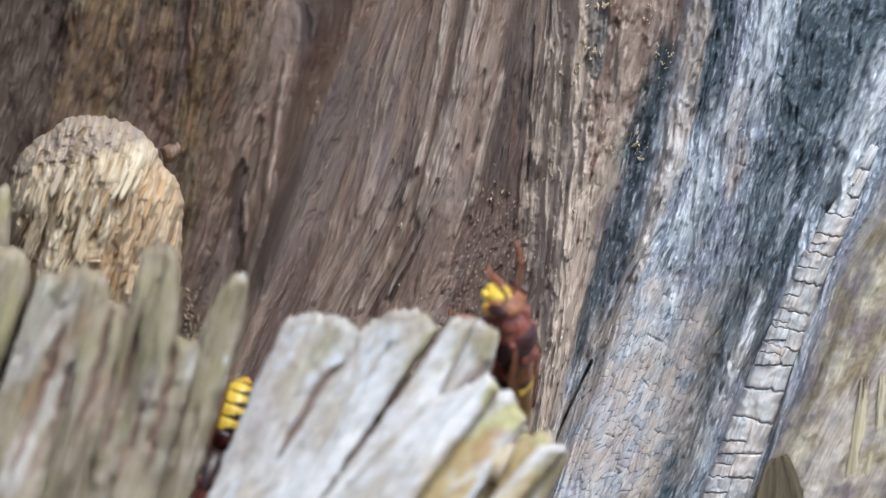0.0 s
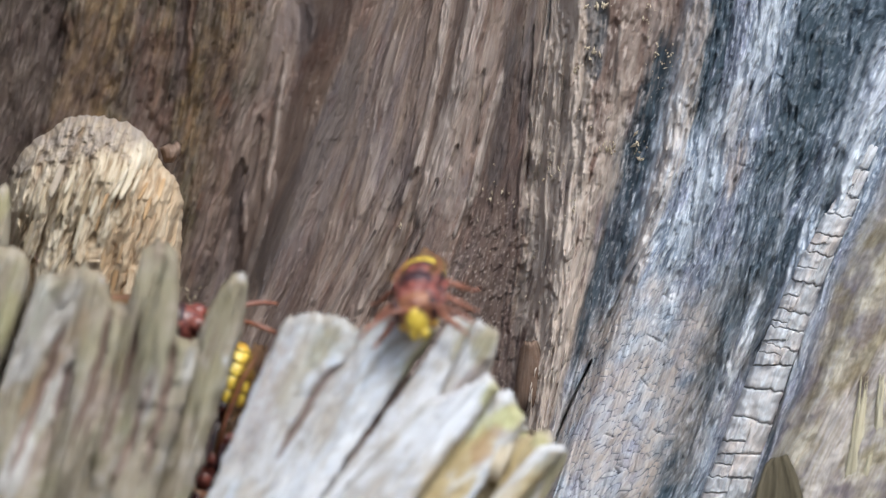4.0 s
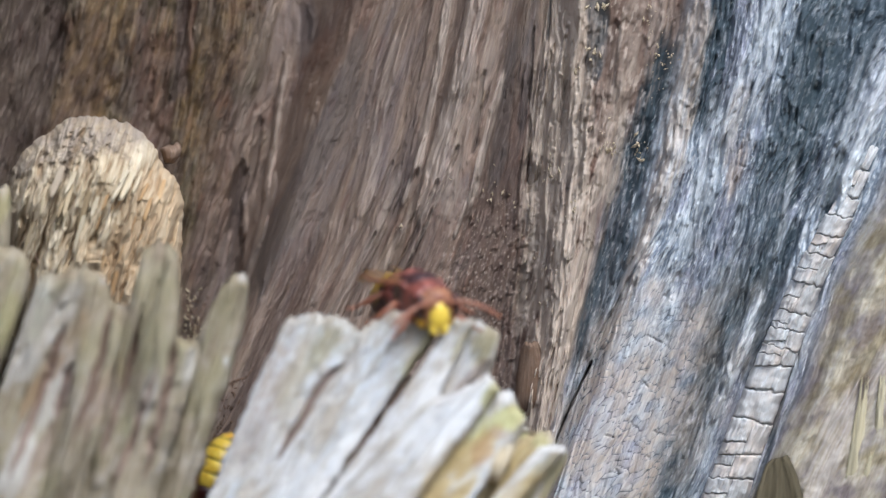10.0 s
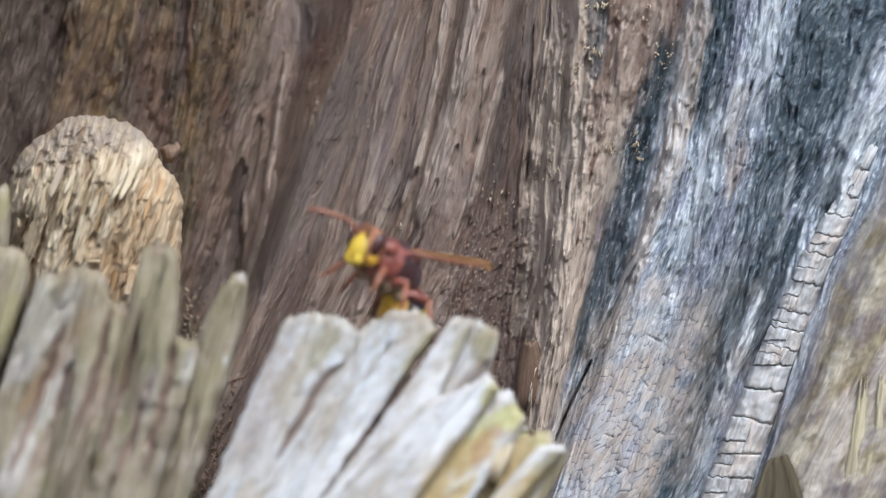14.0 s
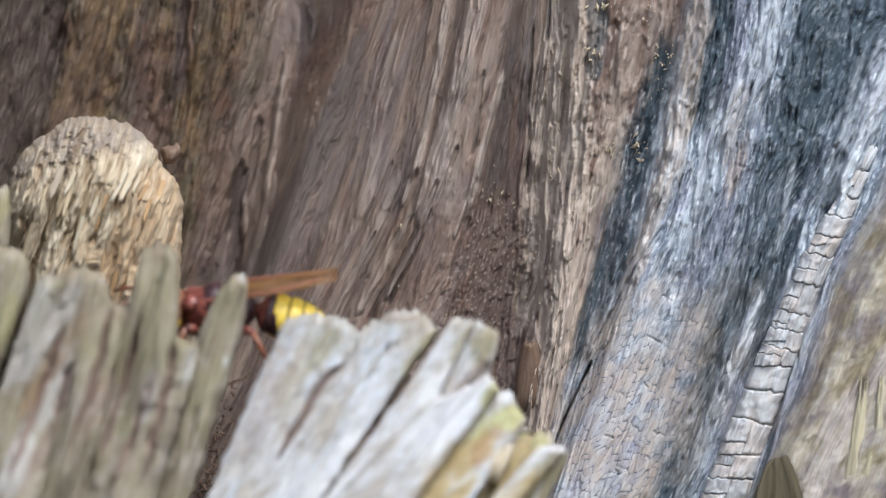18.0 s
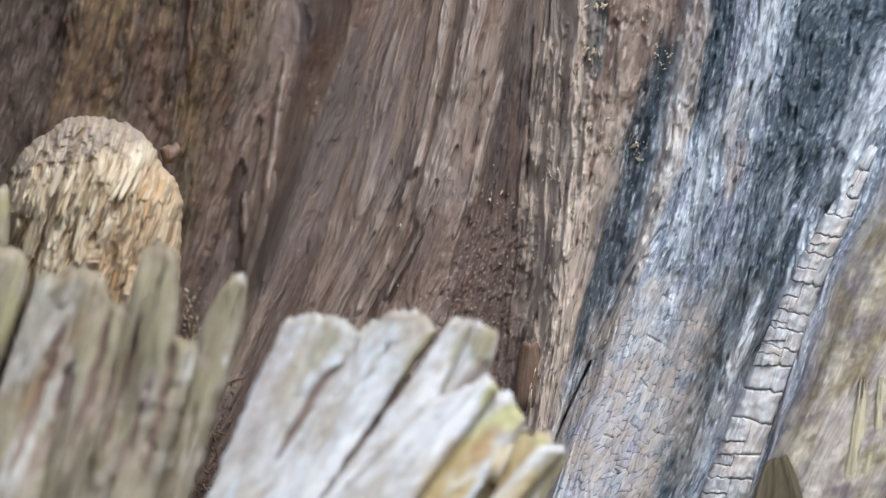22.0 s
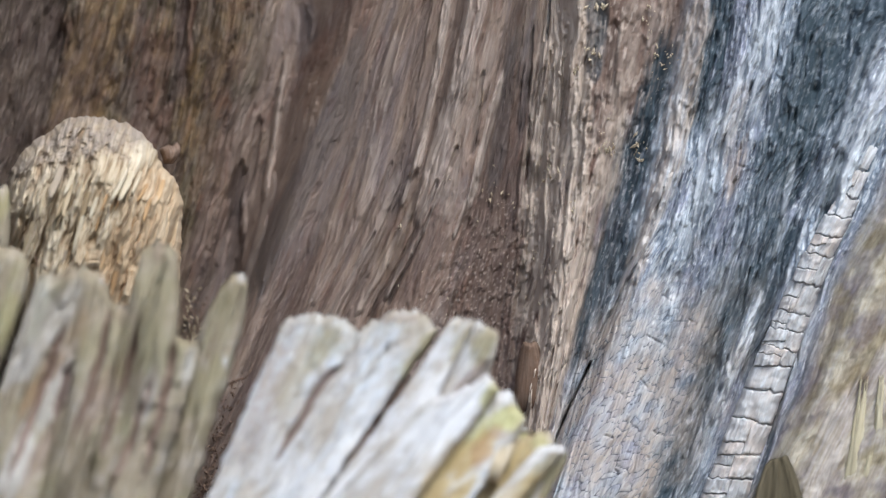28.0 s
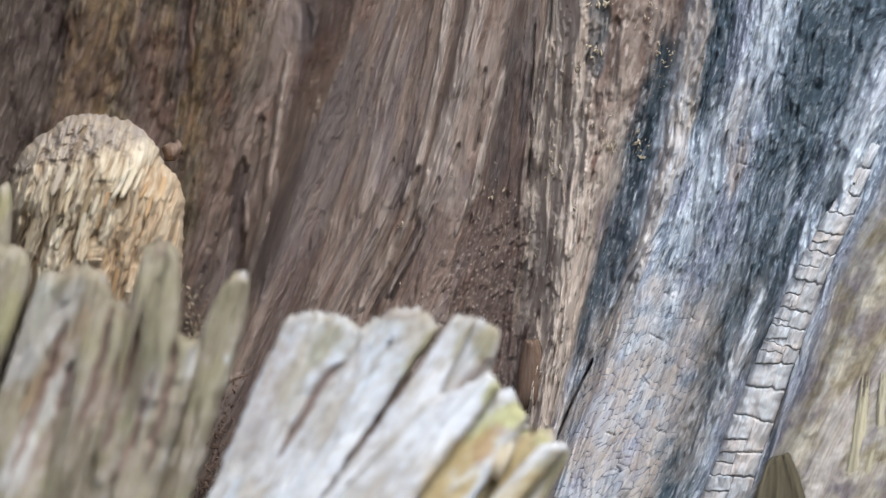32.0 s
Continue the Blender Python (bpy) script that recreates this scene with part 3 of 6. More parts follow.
    veins = np.maximum(0.4 * step(0.05, 0.42, fbm(gg / 46, v / 380, 4, 67)), 0.22 * step(0.12, 0.34, fbm(gg / 15, v / 260, 4, 69))) * (1 - grey)
    # the small sunken pits are coloured darker, mostly in the brown wood
    pit_tone = 0.25 * step(0.2, 0.36, fbm(gg / 9, v / 34, 3, 78)) * sparse * (1 - 0.6 * grey) * (1 - 0.7 * right)
    # cracks turn dark brown for shade that the mesh gives too weakly
    m["umber"] = np.clip(np.maximum(np.maximum(umber, np.maximum(0.8 * check, 0.75 * smoke * brown_side)), np.maximum(veins, pit_tone)), 0, 0.9)
    m["ruddy"] = np.clip(ruddy * (0.8 + 0.8 * fbm(gg / 20, v / 60, 3, 102)), 0, 0.9)
    m["amber"] = np.clip(amber * (0.75 + 1.0 * fbm(gg / 24, v / 34, 4, 103)), 0, 0.9)
    m["umber"] = np.maximum(m["umber"], shaggy * np.maximum(0.55 * step(0.1, 0.36, fbm(gg / 9, v / 70, 4, 127)), 0.5 * step(0.2, 0.4, fbm(gg / 20, v / 45, 3, 128))))
    m["umber"] = np.maximum(m["umber"], 0.6 * crumbly * step(0.3, 0.44, fbm(gg / 8, v / 12, 3, 122)))
    glint = 0.5 * shaggy * step(0.16, 0.34, fbm(gg / 6, v / 40, 3, 129)) + 0.45 * crumbly * step(0.3, 0.42, fbm(gg / 4, v / 8, 2, 121)) + 0.7 * grey * step(0.3, 0.44, fbm(gg / 5, v / 17, 3, 105)) * (1 - right) * (1 - 0.15 * stain_shade - 0.65 * stain_shade * step(1090, 1150, gg))
    pale = pale * np.clip(0.75 + 0.9 * fbm(gg / 5, v / 60, 3, 94), 0, 1)
    bright = step(0.1, 0.3, fbm(gg / 4.2, v / 46, 4, 68) + 0.5 * fbm(gg / 40, v / 200, 2, 73) * grey) * (0.1 + 0.55 * grey + 0.5 * chips) * (1 - 0.6 * right) * (1 - 0.4 * zone) + 0.6 * zone * tone
    m["pale"] = np.clip(np.maximum(pale * (1 - 0.6 * stain_shade), np.maximum(glint, bright * (1 - 0.93 * np.maximum(stain_shade, smoke)))) * (1 - check), 0, 0.9)
    m["olive"] = np.clip(right * 2.0 * fbm(g / 55 + 9, v / 65, 4, 93), 0, 0.7)
    m["tan"] = np.clip(tawny * np.clip(0.8 + 0.8 * fbm(gg / 6, v / 50, 3, 95), 0, 1) + (0.78 + 0.12 * step(330, 480, v)) * chips * step(-0.4, 0.0, fbm(gg / 16, v / 90, 3, 98)) * (1 - stain_shade) + zone * (0.42 + 0.9 * fbm(g / 50, v / 70, 3, 80) + 0.2 * tone), 0, 0.8) * (1 - check)
    grain = np.stack([gg, v, 0 * g], -1) * UNIT
    return g1, v1, u, y, surface("inner_wall", spread(u, v, y).reshape(-1, 3), sheet_quads(*g.shape)[:, ::-1], WALL_WOOD, trunk,
                                 "weathered brown and grey heartwood with long fibres", grain.reshape(-1, 3), {k: x.ravel() for k, x in m.items()})


# short open cracks across the grain: from (u, v) to (u, v), half width
CRACKS = [(1168, 520, 1200, 540, 2.2), (1140, 590, 1180, 612, 1.9), (1118, 652, 1160, 660, 1.7), (1095, 694, 1125, 712, 1.7), (1130, 664, 1150, 690, 1.6), (1366, 128, 1392, 144, 1.6), (1414, 222, 1432, 236, 1.9),
          (1300, 290, 1322, 296, 1.7), (1240, 640, 1262, 648, 1.4), (1060, 765, 1092, 778, 1.6), (1150, 760, 1176, 772, 1.4), (1210, 560, 1236, 574, 1.6), (1085, 830, 1110, 846, 1.6), (1130, 800, 1156, 812, 1.4), (1180, 470, 1204, 476, 1.4)]
# streaks: from (u, v) to (u, v), half width, strength, rise in metres
# sunken dark streaks, here and in UMBER, also put groove shade into colour
STAIN_SHADE = [(1335, 500, 1250, 640, 24, 0.95, -0.0006), (1250, 632, 1178, 885, 24, 0.95, -0.0008), (1102, 470, 1044, 640, 22, 0.8, -0.0006), (1030, 655, 1000, 730, 9, 0.7, -0.0006), (1292, 430, 1238, 640, 30, 0.72, -0.0005), (1238, 630, 1150, 890, 26, 0.75, -0.0006), (1275, 20, 1240, 170, 24, 0.85, 0), (1450, 10, 1390, 220, 40, 0.9, 0), (1390, 200, 1330, 400, 24, 0.8, 0), (1500, 130, 1440, 260, 12, 0.7, 0), (1330, 470, 1290, 560, 22, 0.7, -0.0006), (1300, 60, 1255, 210, 18, 0.6, 0), (1302, 560, 1228, 800, 20, 0.85, -0.0008), (975, -20, 968, 60, 6, 0.8, -0.0012), (1168, 130, 1122, 310, 22, 0.95, -0.0008), (1112, 300, 1078, 470, 30, 0.8, -0.0008), (1076, 460, 1032, 600, 26, 0.85, -0.001), (1056, 15, 1052, 120, 12, 0.75, -0.001),
        (1280, -40, 1258, 170, 27, 0.95, -0.0006), (1455, 0, 1415, 290, 33, 0.95, -0.0008), (1550, -20, 1500, 130, 36, 0.85, -0.0005), (1405, 250, 1350, 480, 25, 0.85, -0.0006),
        (1478, 300, 1455, 400, 13, 0.9, -0.001), (1398, 430, 1325, 650, 15, 0.9, -0.0012), (1305, 500, 1255, 690, 24, 0.85, -0.0008), (1252, 680, 1195, 890, 26, 0.95, -0.001),
        (1395, 640, 1330, 900, 9, 0.85, -0.001)]
SMOKE = [(1275, 480, 1222, 640, 38, 0.5, 0), (1300, 40, 1285, 150, 16, 0.6, 0), (1500, 200, 1440, 330, 22, 0.7, 0), (1390, 60, 1370, 200, 14, 0.5, 0), (1120, 420, 1105, 470, 10, 0.5, 0), (690, 330, 640, 480, 16, 0.35, 0), (640, 180, 560, 420, 18, 0.35, 0), (950, -20, 925, 200, 12, 0.3, 0), (545, 20, 552, 60, 7, 0.4, 0), (1225, 0, 1215, 120, 16, 0.5, 0), (1250, 330, 1225, 440, 12, 0.45, 0), (1310, 400, 1280, 520, 16, 0.5, 0), (1262, 430, 1225, 640, 55, 0.6, 0), (1330, 180, 1290, 400, 30, 0.6, 0), (1015, 250, 1010, 390, 16, 0.6, -0.0008), (606, 180, 470, 460, 30, 0.62, -0.0004), (632, 90, 600, 220, 18, 0.55, 0), (470, 440, 440, 490, 20, 0.5, 0), (905, 100, 880, 290, 18, 0.3, 0), (940, 10, 925, 120, 16, 0.3, 0), (1350, -30, 1320, 120, 12, 0.4, 0), (1480, 130, 1450, 250, 10, 0.5, 0)]
UMBER = [(806, 270, 690, 530, 4, 0.75, -0.001), (770, 330, 655, 560, 5, 0.6, -0.001), (720, 330, 610, 560, 7, 0.45, -0.0008), (690, 300, 560, 560, 5, 0.45, -0.0006), (660, 420, 580, 560, 4, 0.5, -0.0006), (842, 330, 800, 480, 5, 0.5, -0.0008), (680, -10, 620, 250, 70, 0.22, 0), (760, 100, 720, 250, 26, 0.2, 0), (600, 190, 478, 450, 34, 0.5, 0), (628, 90, 596, 210, 20, 0.4, 0), (1002, 60, 985, 290, 5, 0.75, -0.0012), (962, 190, 950, 330, 6, 0.7, -0.001), (1036, 120, 1022, 300, 6, 0.75, -0.001), (978, 330, 962, 480, 4, 0.6, -0.001), (45, 25, 40, 50, 34, 0.75, -0.001), (85, 60, 70, 130, 26, 0.8, -0.0015), (30, 150, 20, 290, 60, 0.45, 0), (130, 0, 110, 150, 60, 0.35, 0), (430, 10, 400, 200, 40, 0.3, 0), (1108, -20, 1088, 190, 24, 0.42, 0), (985, -20, 965, 330, 30, 0.25, 0), (510, 540, 430, 740, 46, 0.55, 0), (75, 20, 50, 180, 46, 0.7, -0.001), (300, 150, 280, 260, 26, 0.5, 0), (170, 100, 150, 180, 20, 0.4, 0), (912, 50, 868, 320, 26, 0.62, -0.001), (885, 290, 868, 500, 56, 0.68, -0.0012), (868, 470, 855, 610, 72, 0.4, -0.001), (925, 570, 915, 740, 24, 0.3, -0.001), (418, 330, 408, 520, 14, 0.8, -0.002), (322, -10, 318, 140, 15, 0.8, -0.0015),
         (100, 90, 55, 270, 16, 0.75, -0.002), (20, -20, 10, 300, 30, 0.6, 0), (455, 230, 440, 330, 8, 0.5, -0.001), (852, 140, 838, 260, 6, 0.75, -0.0008), (752, 20, 700, 350, 14, 0.55, -0.0008), (942, 60, 936, 330, 5, 0.6, -0.001),
         (1000, 80, 995, 260, 5, 0.6, -0.001), (618, 10, 600, 90, 8, 0.5, 0), (230, 190, 300, 280, 34, 0.6, -0.001), (1085, 60, 1078, 170, 9, 0.7, -0.001), (792, 330, 780, 440, 14, 0.4, 0), (250, 20, 240, 180, 12, 0.5, 0), (380, 60, 360, 260, 12, 0.45, 0)]
PALE = [(1020, 660, 985, 760, 10, 0.7, 0.0006), (1128, 480, 1072, 600, 5, 0.8, 0.001), (790, 310, 690, 510, 7, 0.4, 0.001), (745, 330, 640, 540, 8, 0.3, 0.0008), (700, 330, 590, 550, 9, 0.28, 0.0008), (655, 350, 560, 520, 8, 0.25, 0.0006), (505, 110, 470, 330, 5, 0.3, 0.0012), (480, 330, 440, 480, 8, 0.3, 0.001), (1030, -10, 1005, 110, 16, 0.6, 0.0008), (965, 100, 945, 290, 12, 0.5, 0.0008), (1370, -10, 1300, 180, 20, 0.45, 0.0006), (1300, 170, 1225, 400, 26, 0.4, 0.0004), (1545, 130, 1480, 300, 22, 0.5, 0.001), (1195, 120, 1160, 330, 18, 0.35, 0.0006), (1475, 770, 1440, 860, 34, 0.75, 0.0006), (1560, 640, 1550, 690, 20, 0.6, 0.0004), (1320, 620, 1270, 720, 10, 0.9, 0.0012), (1150, 300, 1120, 440, 6, 0.6, 0.0006), (1040, 610, 990, 860, 16, 0.4, 0.0006), (1008, 560, 955, 750, 18, 0.75, 0.0008), (1080, 640, 1035, 880, 20, 0.45, 0.0004), (797, -20, 742, 280, 10, 0.7, 0.0012), (745, 255, 715, 350, 5, 0.55, 0.001), (846, -20, 818, 125, 20, 0.65, 0.001), (814, 140, 758, 330, 24, 0.6, 0.0013), (884, 150, 834, 345, 9, 0.75, 0.0012), (834, 330, 806, 410, 4, 0.7, 0.001),
        (970, 110, 952, 260, 17, 0.8, 0.0018), (1015, -20, 985, 165, 18, 0.7, 0.0014), (1005, 390, 1000, 440, 8, 0.5, 0.001), (995, 430, 968, 600, 24, 0.85, 0.001), (985, 590, 945, 720, 24, 0.8, 0.001), 
        (1135, 440, 1046, 610, 7, 0.95, 0.0014), (1265, 190, 1240, 330, 18, 0.6, 0.0006), (1375, 20, 1340, 180, 15, 0.6, 0.0006), (1400, 300, 1375, 440, 7, 0.65, 0.0008), (1566, 140, 1495, 330, 17, 0.85, 0.002), (1340, 540, 1285, 665, 8, 0.9, 0.0014), (1275, 680, 1200, 890, 12, 0.85, 0.0014),
        (1520, 110, 1500, 190, 5, 0.7, 0.0006), (496, 150, 468, 345, 6, 0.4, 0.001), (475, 40, 420, 200, 14, 0.16, 0.001), (232, 50, 212, 115, 12, 0.14, 0.0005), (692, 100, 645, 350, 16, 0.3, 0.0006), (1160, 20, 1150, 120, 10, 0.4, 0.0006)]
TAWNY = [(1095, 170, 1078, 310, 18, 0.55, 0.0004), (1000, 0, 985, 300, 34, 0.45, 0), (850, 130, 800, 330, 22, 0.3, 0), (940, 604, 936, 634, 13, 0.85, 0.002), (938, 645, 930, 715, 14, 0.7, 0.0026), (1232, 60, 1180, 310, 24, 0.7, 0.001), (1182, 300, 1135, 450, 20, 0.65, 0.001), (1120, 30, 1100, 150, 16, 0.3, 0.0006), (1310, 280, 1298, 310, 16, 0.6, 0), (1130, 470, 1090, 560, 16, 0.5, 0), (1000, 390, 985, 560, 22, 0.6, 0.001), (1300, 205, 1290, 240, 20, 0.4, 0)]
RUDDY = [(975, 40, 952, 300, 12, 0.5, 0), (1018, 180, 1008, 330, 10, 0.5, 0), (885, 320, 850, 560, 70, 0.6, 0), (930, 560, 920, 730, 26, 0.6, 0), (760, 420, 690, 560, 46, 0.45, 0), (852, 0, 822, 290, 14, 0.6, 0), (640, 0, 560, 120, 34, 0.5, 0), (1100, 10, 1088, 160, 22, 0.65, 0),
         (1145, 0, 1122, 190, 20, 0.45, 0), (150, 140, 130, 210, 44, 0.6, 0), (265, 140, 270, 220, 44, 0.75, -0.001), (335, 0, 330, 130, 14, 0.7, -0.001), (390, 150, 370, 420, 40, 0.35, 0), (520, 500, 480, 640, 40, 0.4, 0), (1055, 150, 1045, 300, 12, 0.6, 0), (1010, 360, 1000, 520, 14, 0.4, 0)]
AMBER = [(185, 30, 150, 190, 62, 0.8, 0), (350, 104, 346, 128, 17, 0.95, 0.0006), (385, 90, 350, 170, 44, 0.6, 0), (225, 50, 210, 110, 14, 0.6, 0.0006), (440, 0, 425, 70, 30, 0.45, 0), (115, 150, 100, 210, 18, 0.7, 0), (300, 40, 290, 110, 20, 0.35, 0), (850, 175, 846, 200, 8, 0.7, 0), (720, 380, 690, 520, 14, 0.3, 0), (1535, 640, 1500, 700, 50, 0.3, 0)]
EARTHY = [(95, 40, 80, 180, 40, 0.4, 0), (210, 20, 190, 190, 80, 0.55, 0), (390, 90, 350, 250, 50, 0.4, 0), (350, 108, 348, 122, 14, 0.9, 0.0006)]


def g_of(u, v):
    """The grain line through a place of the plan."""
    g = u
    for _ in range(24):
        g = g + 0.4 * (u - grain_u(g, v))
    return float(g)


def streaked(g, v, rows, seed):
    """How strongly the streaks cover each place, and how far they stand out."""
    cover, rise = 0 * g, 0 * g
    across, down = g[0], v[:, 0]
    for k, (a, b, c, d, w, q, h) in enumerate(rows):
        ga, gc = g_of(a, b), g_of(c, d)
        i0, i1 = np.searchsorted(down, (b - 5 * w, d + 5 * w))
        j0, j1 = np.searchsorted(across, (min(ga, gc) - 2.2 * w - 4, max(ga, gc) + 2.2 * w + 4))
        box = np.s_[i0:i1, j0:j1]
        m = stroke(g[box], v[box], ga, b, gc, d, w, seed + 5 * k)
        cover[box] = np.maximum(cover[box], q * m)
        rise[box] = rise[box] + h * m
    return cover, rise


trunk = tagged(empty("tree_trunk"), "hollow dead tree trunk, inside of brown and silver-grey weathered wood", "tree trunk")
WALL_G, WALL_V, WALL_U, WALL_Y, _wall = trunk_wall()


def wall_y(u, v):
    """The depth of the wall behind a place of the plan."""
    i = min(max(int(np.searchsorted(WALL_V, v)), 0), len(WALL_V) - 1)
    j = min(max(int(np.searchsorted(np.maximum.accumulate(WALL_U[i]), u)), 0), WALL_U.shape[1] - 1)
    return float(WALL_Y[i, j])


def bark_shell():
    g, v = np.meshgrid(np.linspace(-1820, 3420, 120), np.linspace(-5200, 8000, 110))
    y = np.interp(g, dense, DEPTH_D) + 0.05 + 0.22 * np.sin(math.pi * np.clip((g + 1820) / 5240, 0, 1))
    y = y + 0.012 * fbm(g / 90, v / 400, 4, 71)
    verts = spread(grain_u(g, v), v, y).reshape(-1, 3)
    surface("bark_shell", verts, sheet_quads(*g.shape), BARK, trunk, "rough grey-brown outer bark", (np.stack([g, v, 0 * g], -1) * UNIT).reshape(-1, 3))


bark_shell()


def rim(name, label, g, v, inner, seed):
    """The broken edge of the trunk between its inner wall and its bark."""
    t = np.linspace(0, 1, 9)[:, None]
    outer = np.interp(g, dense, DEPTH_D) + 0.05 + 0.22 * np.sin(math.pi * np.clip((g + 1820) / 5240, 0, 1))
    y = inner * (1 - t) + outer * t
    lift = 260 * fbm(g / 120 + 3 * t, v / 300 + 2 * t, 3, seed) * np.sin(math.pi * t) if name == "broken_top" else 0 * y
    p = spread(grain_u(g, v) + 0 * y, v + lift + 0 * y, y)
    surface(name, p.reshape(-1, 3), sheet_quads(*y.shape), BARK, trunk, label, (np.stack([g + 0 * y, y / UNIT, 0 * y], -1) * UNIT).reshape(-1, 3))


rim("broken_top", "splintered grey-brown top of the broken trunk", WALL_G, np.full(len(WALL_G), -5200.0), WALL_Y[0], 111)
rim("broken_edge", "rough grey-brown edge of the hollow", np.full(len(WALL_V), -1800.0), WALL_V, WALL_Y[:, 0], 112)
rim("broken_edge", "rough grey-brown edge of the hollow", np.full(len(WALL_V), 3400.0), WALL_V, WALL_Y[:, -1], 113)


# the cracked ridge: a cord of short grey blocks between cross-cracks
RIDGE = 1444.0


def ridge_half(v):
    return np.interp(v, [240, 340, 480, 640, 900], [7, 24, 31, 36, 43]) + 3.5 * perlin(v / 45, v * 0 + 0.5, 34)


def cross_crack(v, tilt, seed):
    """The height of a crack across the ridge."""
    return lambda g: v + tilt * (g - RIDGE) / 34 + 5.0 * fbm((g - 1400) / 15, g * 0 + 0.7 * seed, 3, 500 + seed)


def ridge_blocks():
    rng = random.Random(5)
    ridge = new("ridge")
    ridge.parent = trunk
    v, k = 258.0, 0
    upper = cross_crack(v, 4, 0)
    while v < 940:
        size = rng.uniform(30, 52) if v < 600 else rng.uniform(32, 62)
        k += 1
        lower = cross_crack(v + size, rng.uniform(0, 9), k)
        half = float(ridge_half(np.float64(v)))
        g0, g1 = RIDGE - 0.99 * half, RIDGE + 0.99 * half
        if rng.random() < 0.55:
            cut = RIDGE + rng.uniform(-10, 10)
            mid = cross_crack(v + size * rng.uniform(0.35, 0.65), rng.uniform(-4, 8), 40 + k)
            block("block", ridge, BLOCK_WOOD, g0, cut, upper, mid, k, rng.uniform(-0.0003, 0.0003))
            block("block", ridge, BLOCK_WOOD, g0, cut, mid, lower, k + 60, rng.uniform(-0.0003, 0.0003))
            block("block", ridge, BLOCK_WOOD, cut, g1, upper, lower, k + 90, rng.uniform(-0.0003, 0.0003))
        else:
            block("block", ridge, BLOCK_WOOD, g0, g1, upper, lower, k, rng.uniform(-0.0003, 0.0003))
        v, upper = v + size, lower


ridge_blocks()

# torn splinters and a bark flake on the ochre wood beside the ridge
for a, b, lo, hi, w in ((1530, 1508, 660, 850, 16), (1510, 1490, 730, 822, 9), (1562, 1552, 650, 770, 10), (1545, 1528, 790, 850, 9)):
    d = wall_y(b, hi) - 0.0002
    stave("splinter", trunk, BEIGE_WOOD, [(a - w * 0.35, lo), (b - w * 0.9, hi)], [(a + w * 0.4, lo), (b + w, hi)], (d + 0.0008, d + 0.0008), 0.004, 0.0010, 0.3, 0.0003, 16, 30, 4, round_end=0.15, round_foot=0.5, square=2)
d = wall_y(1375, 840) - 0.003
stave("bark_flake", trunk, DIM_WOOD, [(1366, 814), (1344, 850), (1315, 960)], [(1390, 806), (1410, 845), (1440, 960)], (d, d - 0.008), 0.005, 0.002, 0.05, 0.0005, 24, 30, 3, "olive-brown flake of bark")



d = wall_y(935, 660) - 0.0012
stave("bark_flake", trunk, FLAKE_WOOD, [(926, 606), (914, 650), (906, 732)], [(946, 600), (962, 650), (956, 736)], (d + 0.0006, d + 0.0012), 0.004, 0.003, 0.12, 0.0001, 26, 40, 2, "curled pinkish-brown flake of wood", round_end=0.12, round_foot=0.25, square=2)

# ---- crumbs ----
def crumbs(name, mat, spots, label, lift=0.0006):
    rng = random.Random(name)
    verts, faces = [], []
    for u, v, n, spread_u, spread_v, size in spots:
        for _ in range(n):
            a, b = rng.gauss(u, spread_u), rng.gauss(v, spread_v)
            c = at(a, b, wall_y(a, b) - lift)
            r = size * UNIT * rng.uniform(0.3, 1.0)
            turn = Euler((rng.uniform(0, 6), rng.uniform(0, 6), rng.uniform(0, 6))).to_matrix()
            long = rng.uniform(0.9, 3.4)
            k = len(verts)
            for x, y, z in ((1, 0, 0), (-1, 0, 0), (0, 1, 0), (0, -1, 0), (0, 0, 1), (0, 0, -1)):
                verts.append(c + turn @ (Vector((x * long, y, z)) * r * rng.uniform(0.7, 1.2)))
            faces += [(k + i, k + j, k + m) for i, j, m in ((0, 2, 4), (2, 1, 4), (1, 3, 4), (3, 0, 4), (2, 0, 5), (1, 2, 5), (3, 1, 5), (0, 3, 5))]
    ob = surface(name, verts, faces, mat, smooth=False)
    return tagged(ob, label, "wood dust", kind="stuff")


crumbs("frass", CRUMB, [(1050, 95, 14, 7, 7, 4), (1060, 10, 12, 16, 4, 4), (1130, 268, 16, 6, 12, 4), (1076, 262, 12, 9, 6, 3.5), (1150, 40, 16, 10, 16, 3), (1170, 90, 16, 12, 20, 3),
                        (1020, 127, 4, 4, 4, 4), (985, 300, 16, 16, 10, 3), (1015, 370, 8, 8, 10, 3), (840, 440, 10, 90, 60, 1.5), (905, 490, 16, 36, 60, 1.6), (930, 400, 16, 20, 60, 2.2), (740, 500, 10, 50, 30, 1.7),
                        (880, 340, 14, 20, 20, 2.5), (960, 470, 9, 20, 50, 2), (1050, 230, 10, 20, 20, 2.5), (1180, 130, 14, 20, 30, 2.2), (705, 405, 4, 5, 4, 3), (336, 560, 36, 9, 26, 4.5), (346, 600, 24, 8, 14, 5)],
       "pale yellow gnawed wood crumbs caught on the bark-free wall")
crumbs("rotten_wood_debris", DEBRIS, [(385, 800, 160, 18, 60, 3.6), (350, 560, 60, 12, 30, 3), (405, 690, 60, 22, 20, 3), (360, 870, 120, 14, 30, 4)], "dark rotten wood crumbs in the cleft", 0.003)


# ---- the chipped stub ----
stub = tagged(empty("wood_stub"), "rounded stub of cream chipped wood with frayed fibres", "wood stub")
STUB_U, STUB_V, STUB_RX, STUB_RY = 163, 398, 158, 192


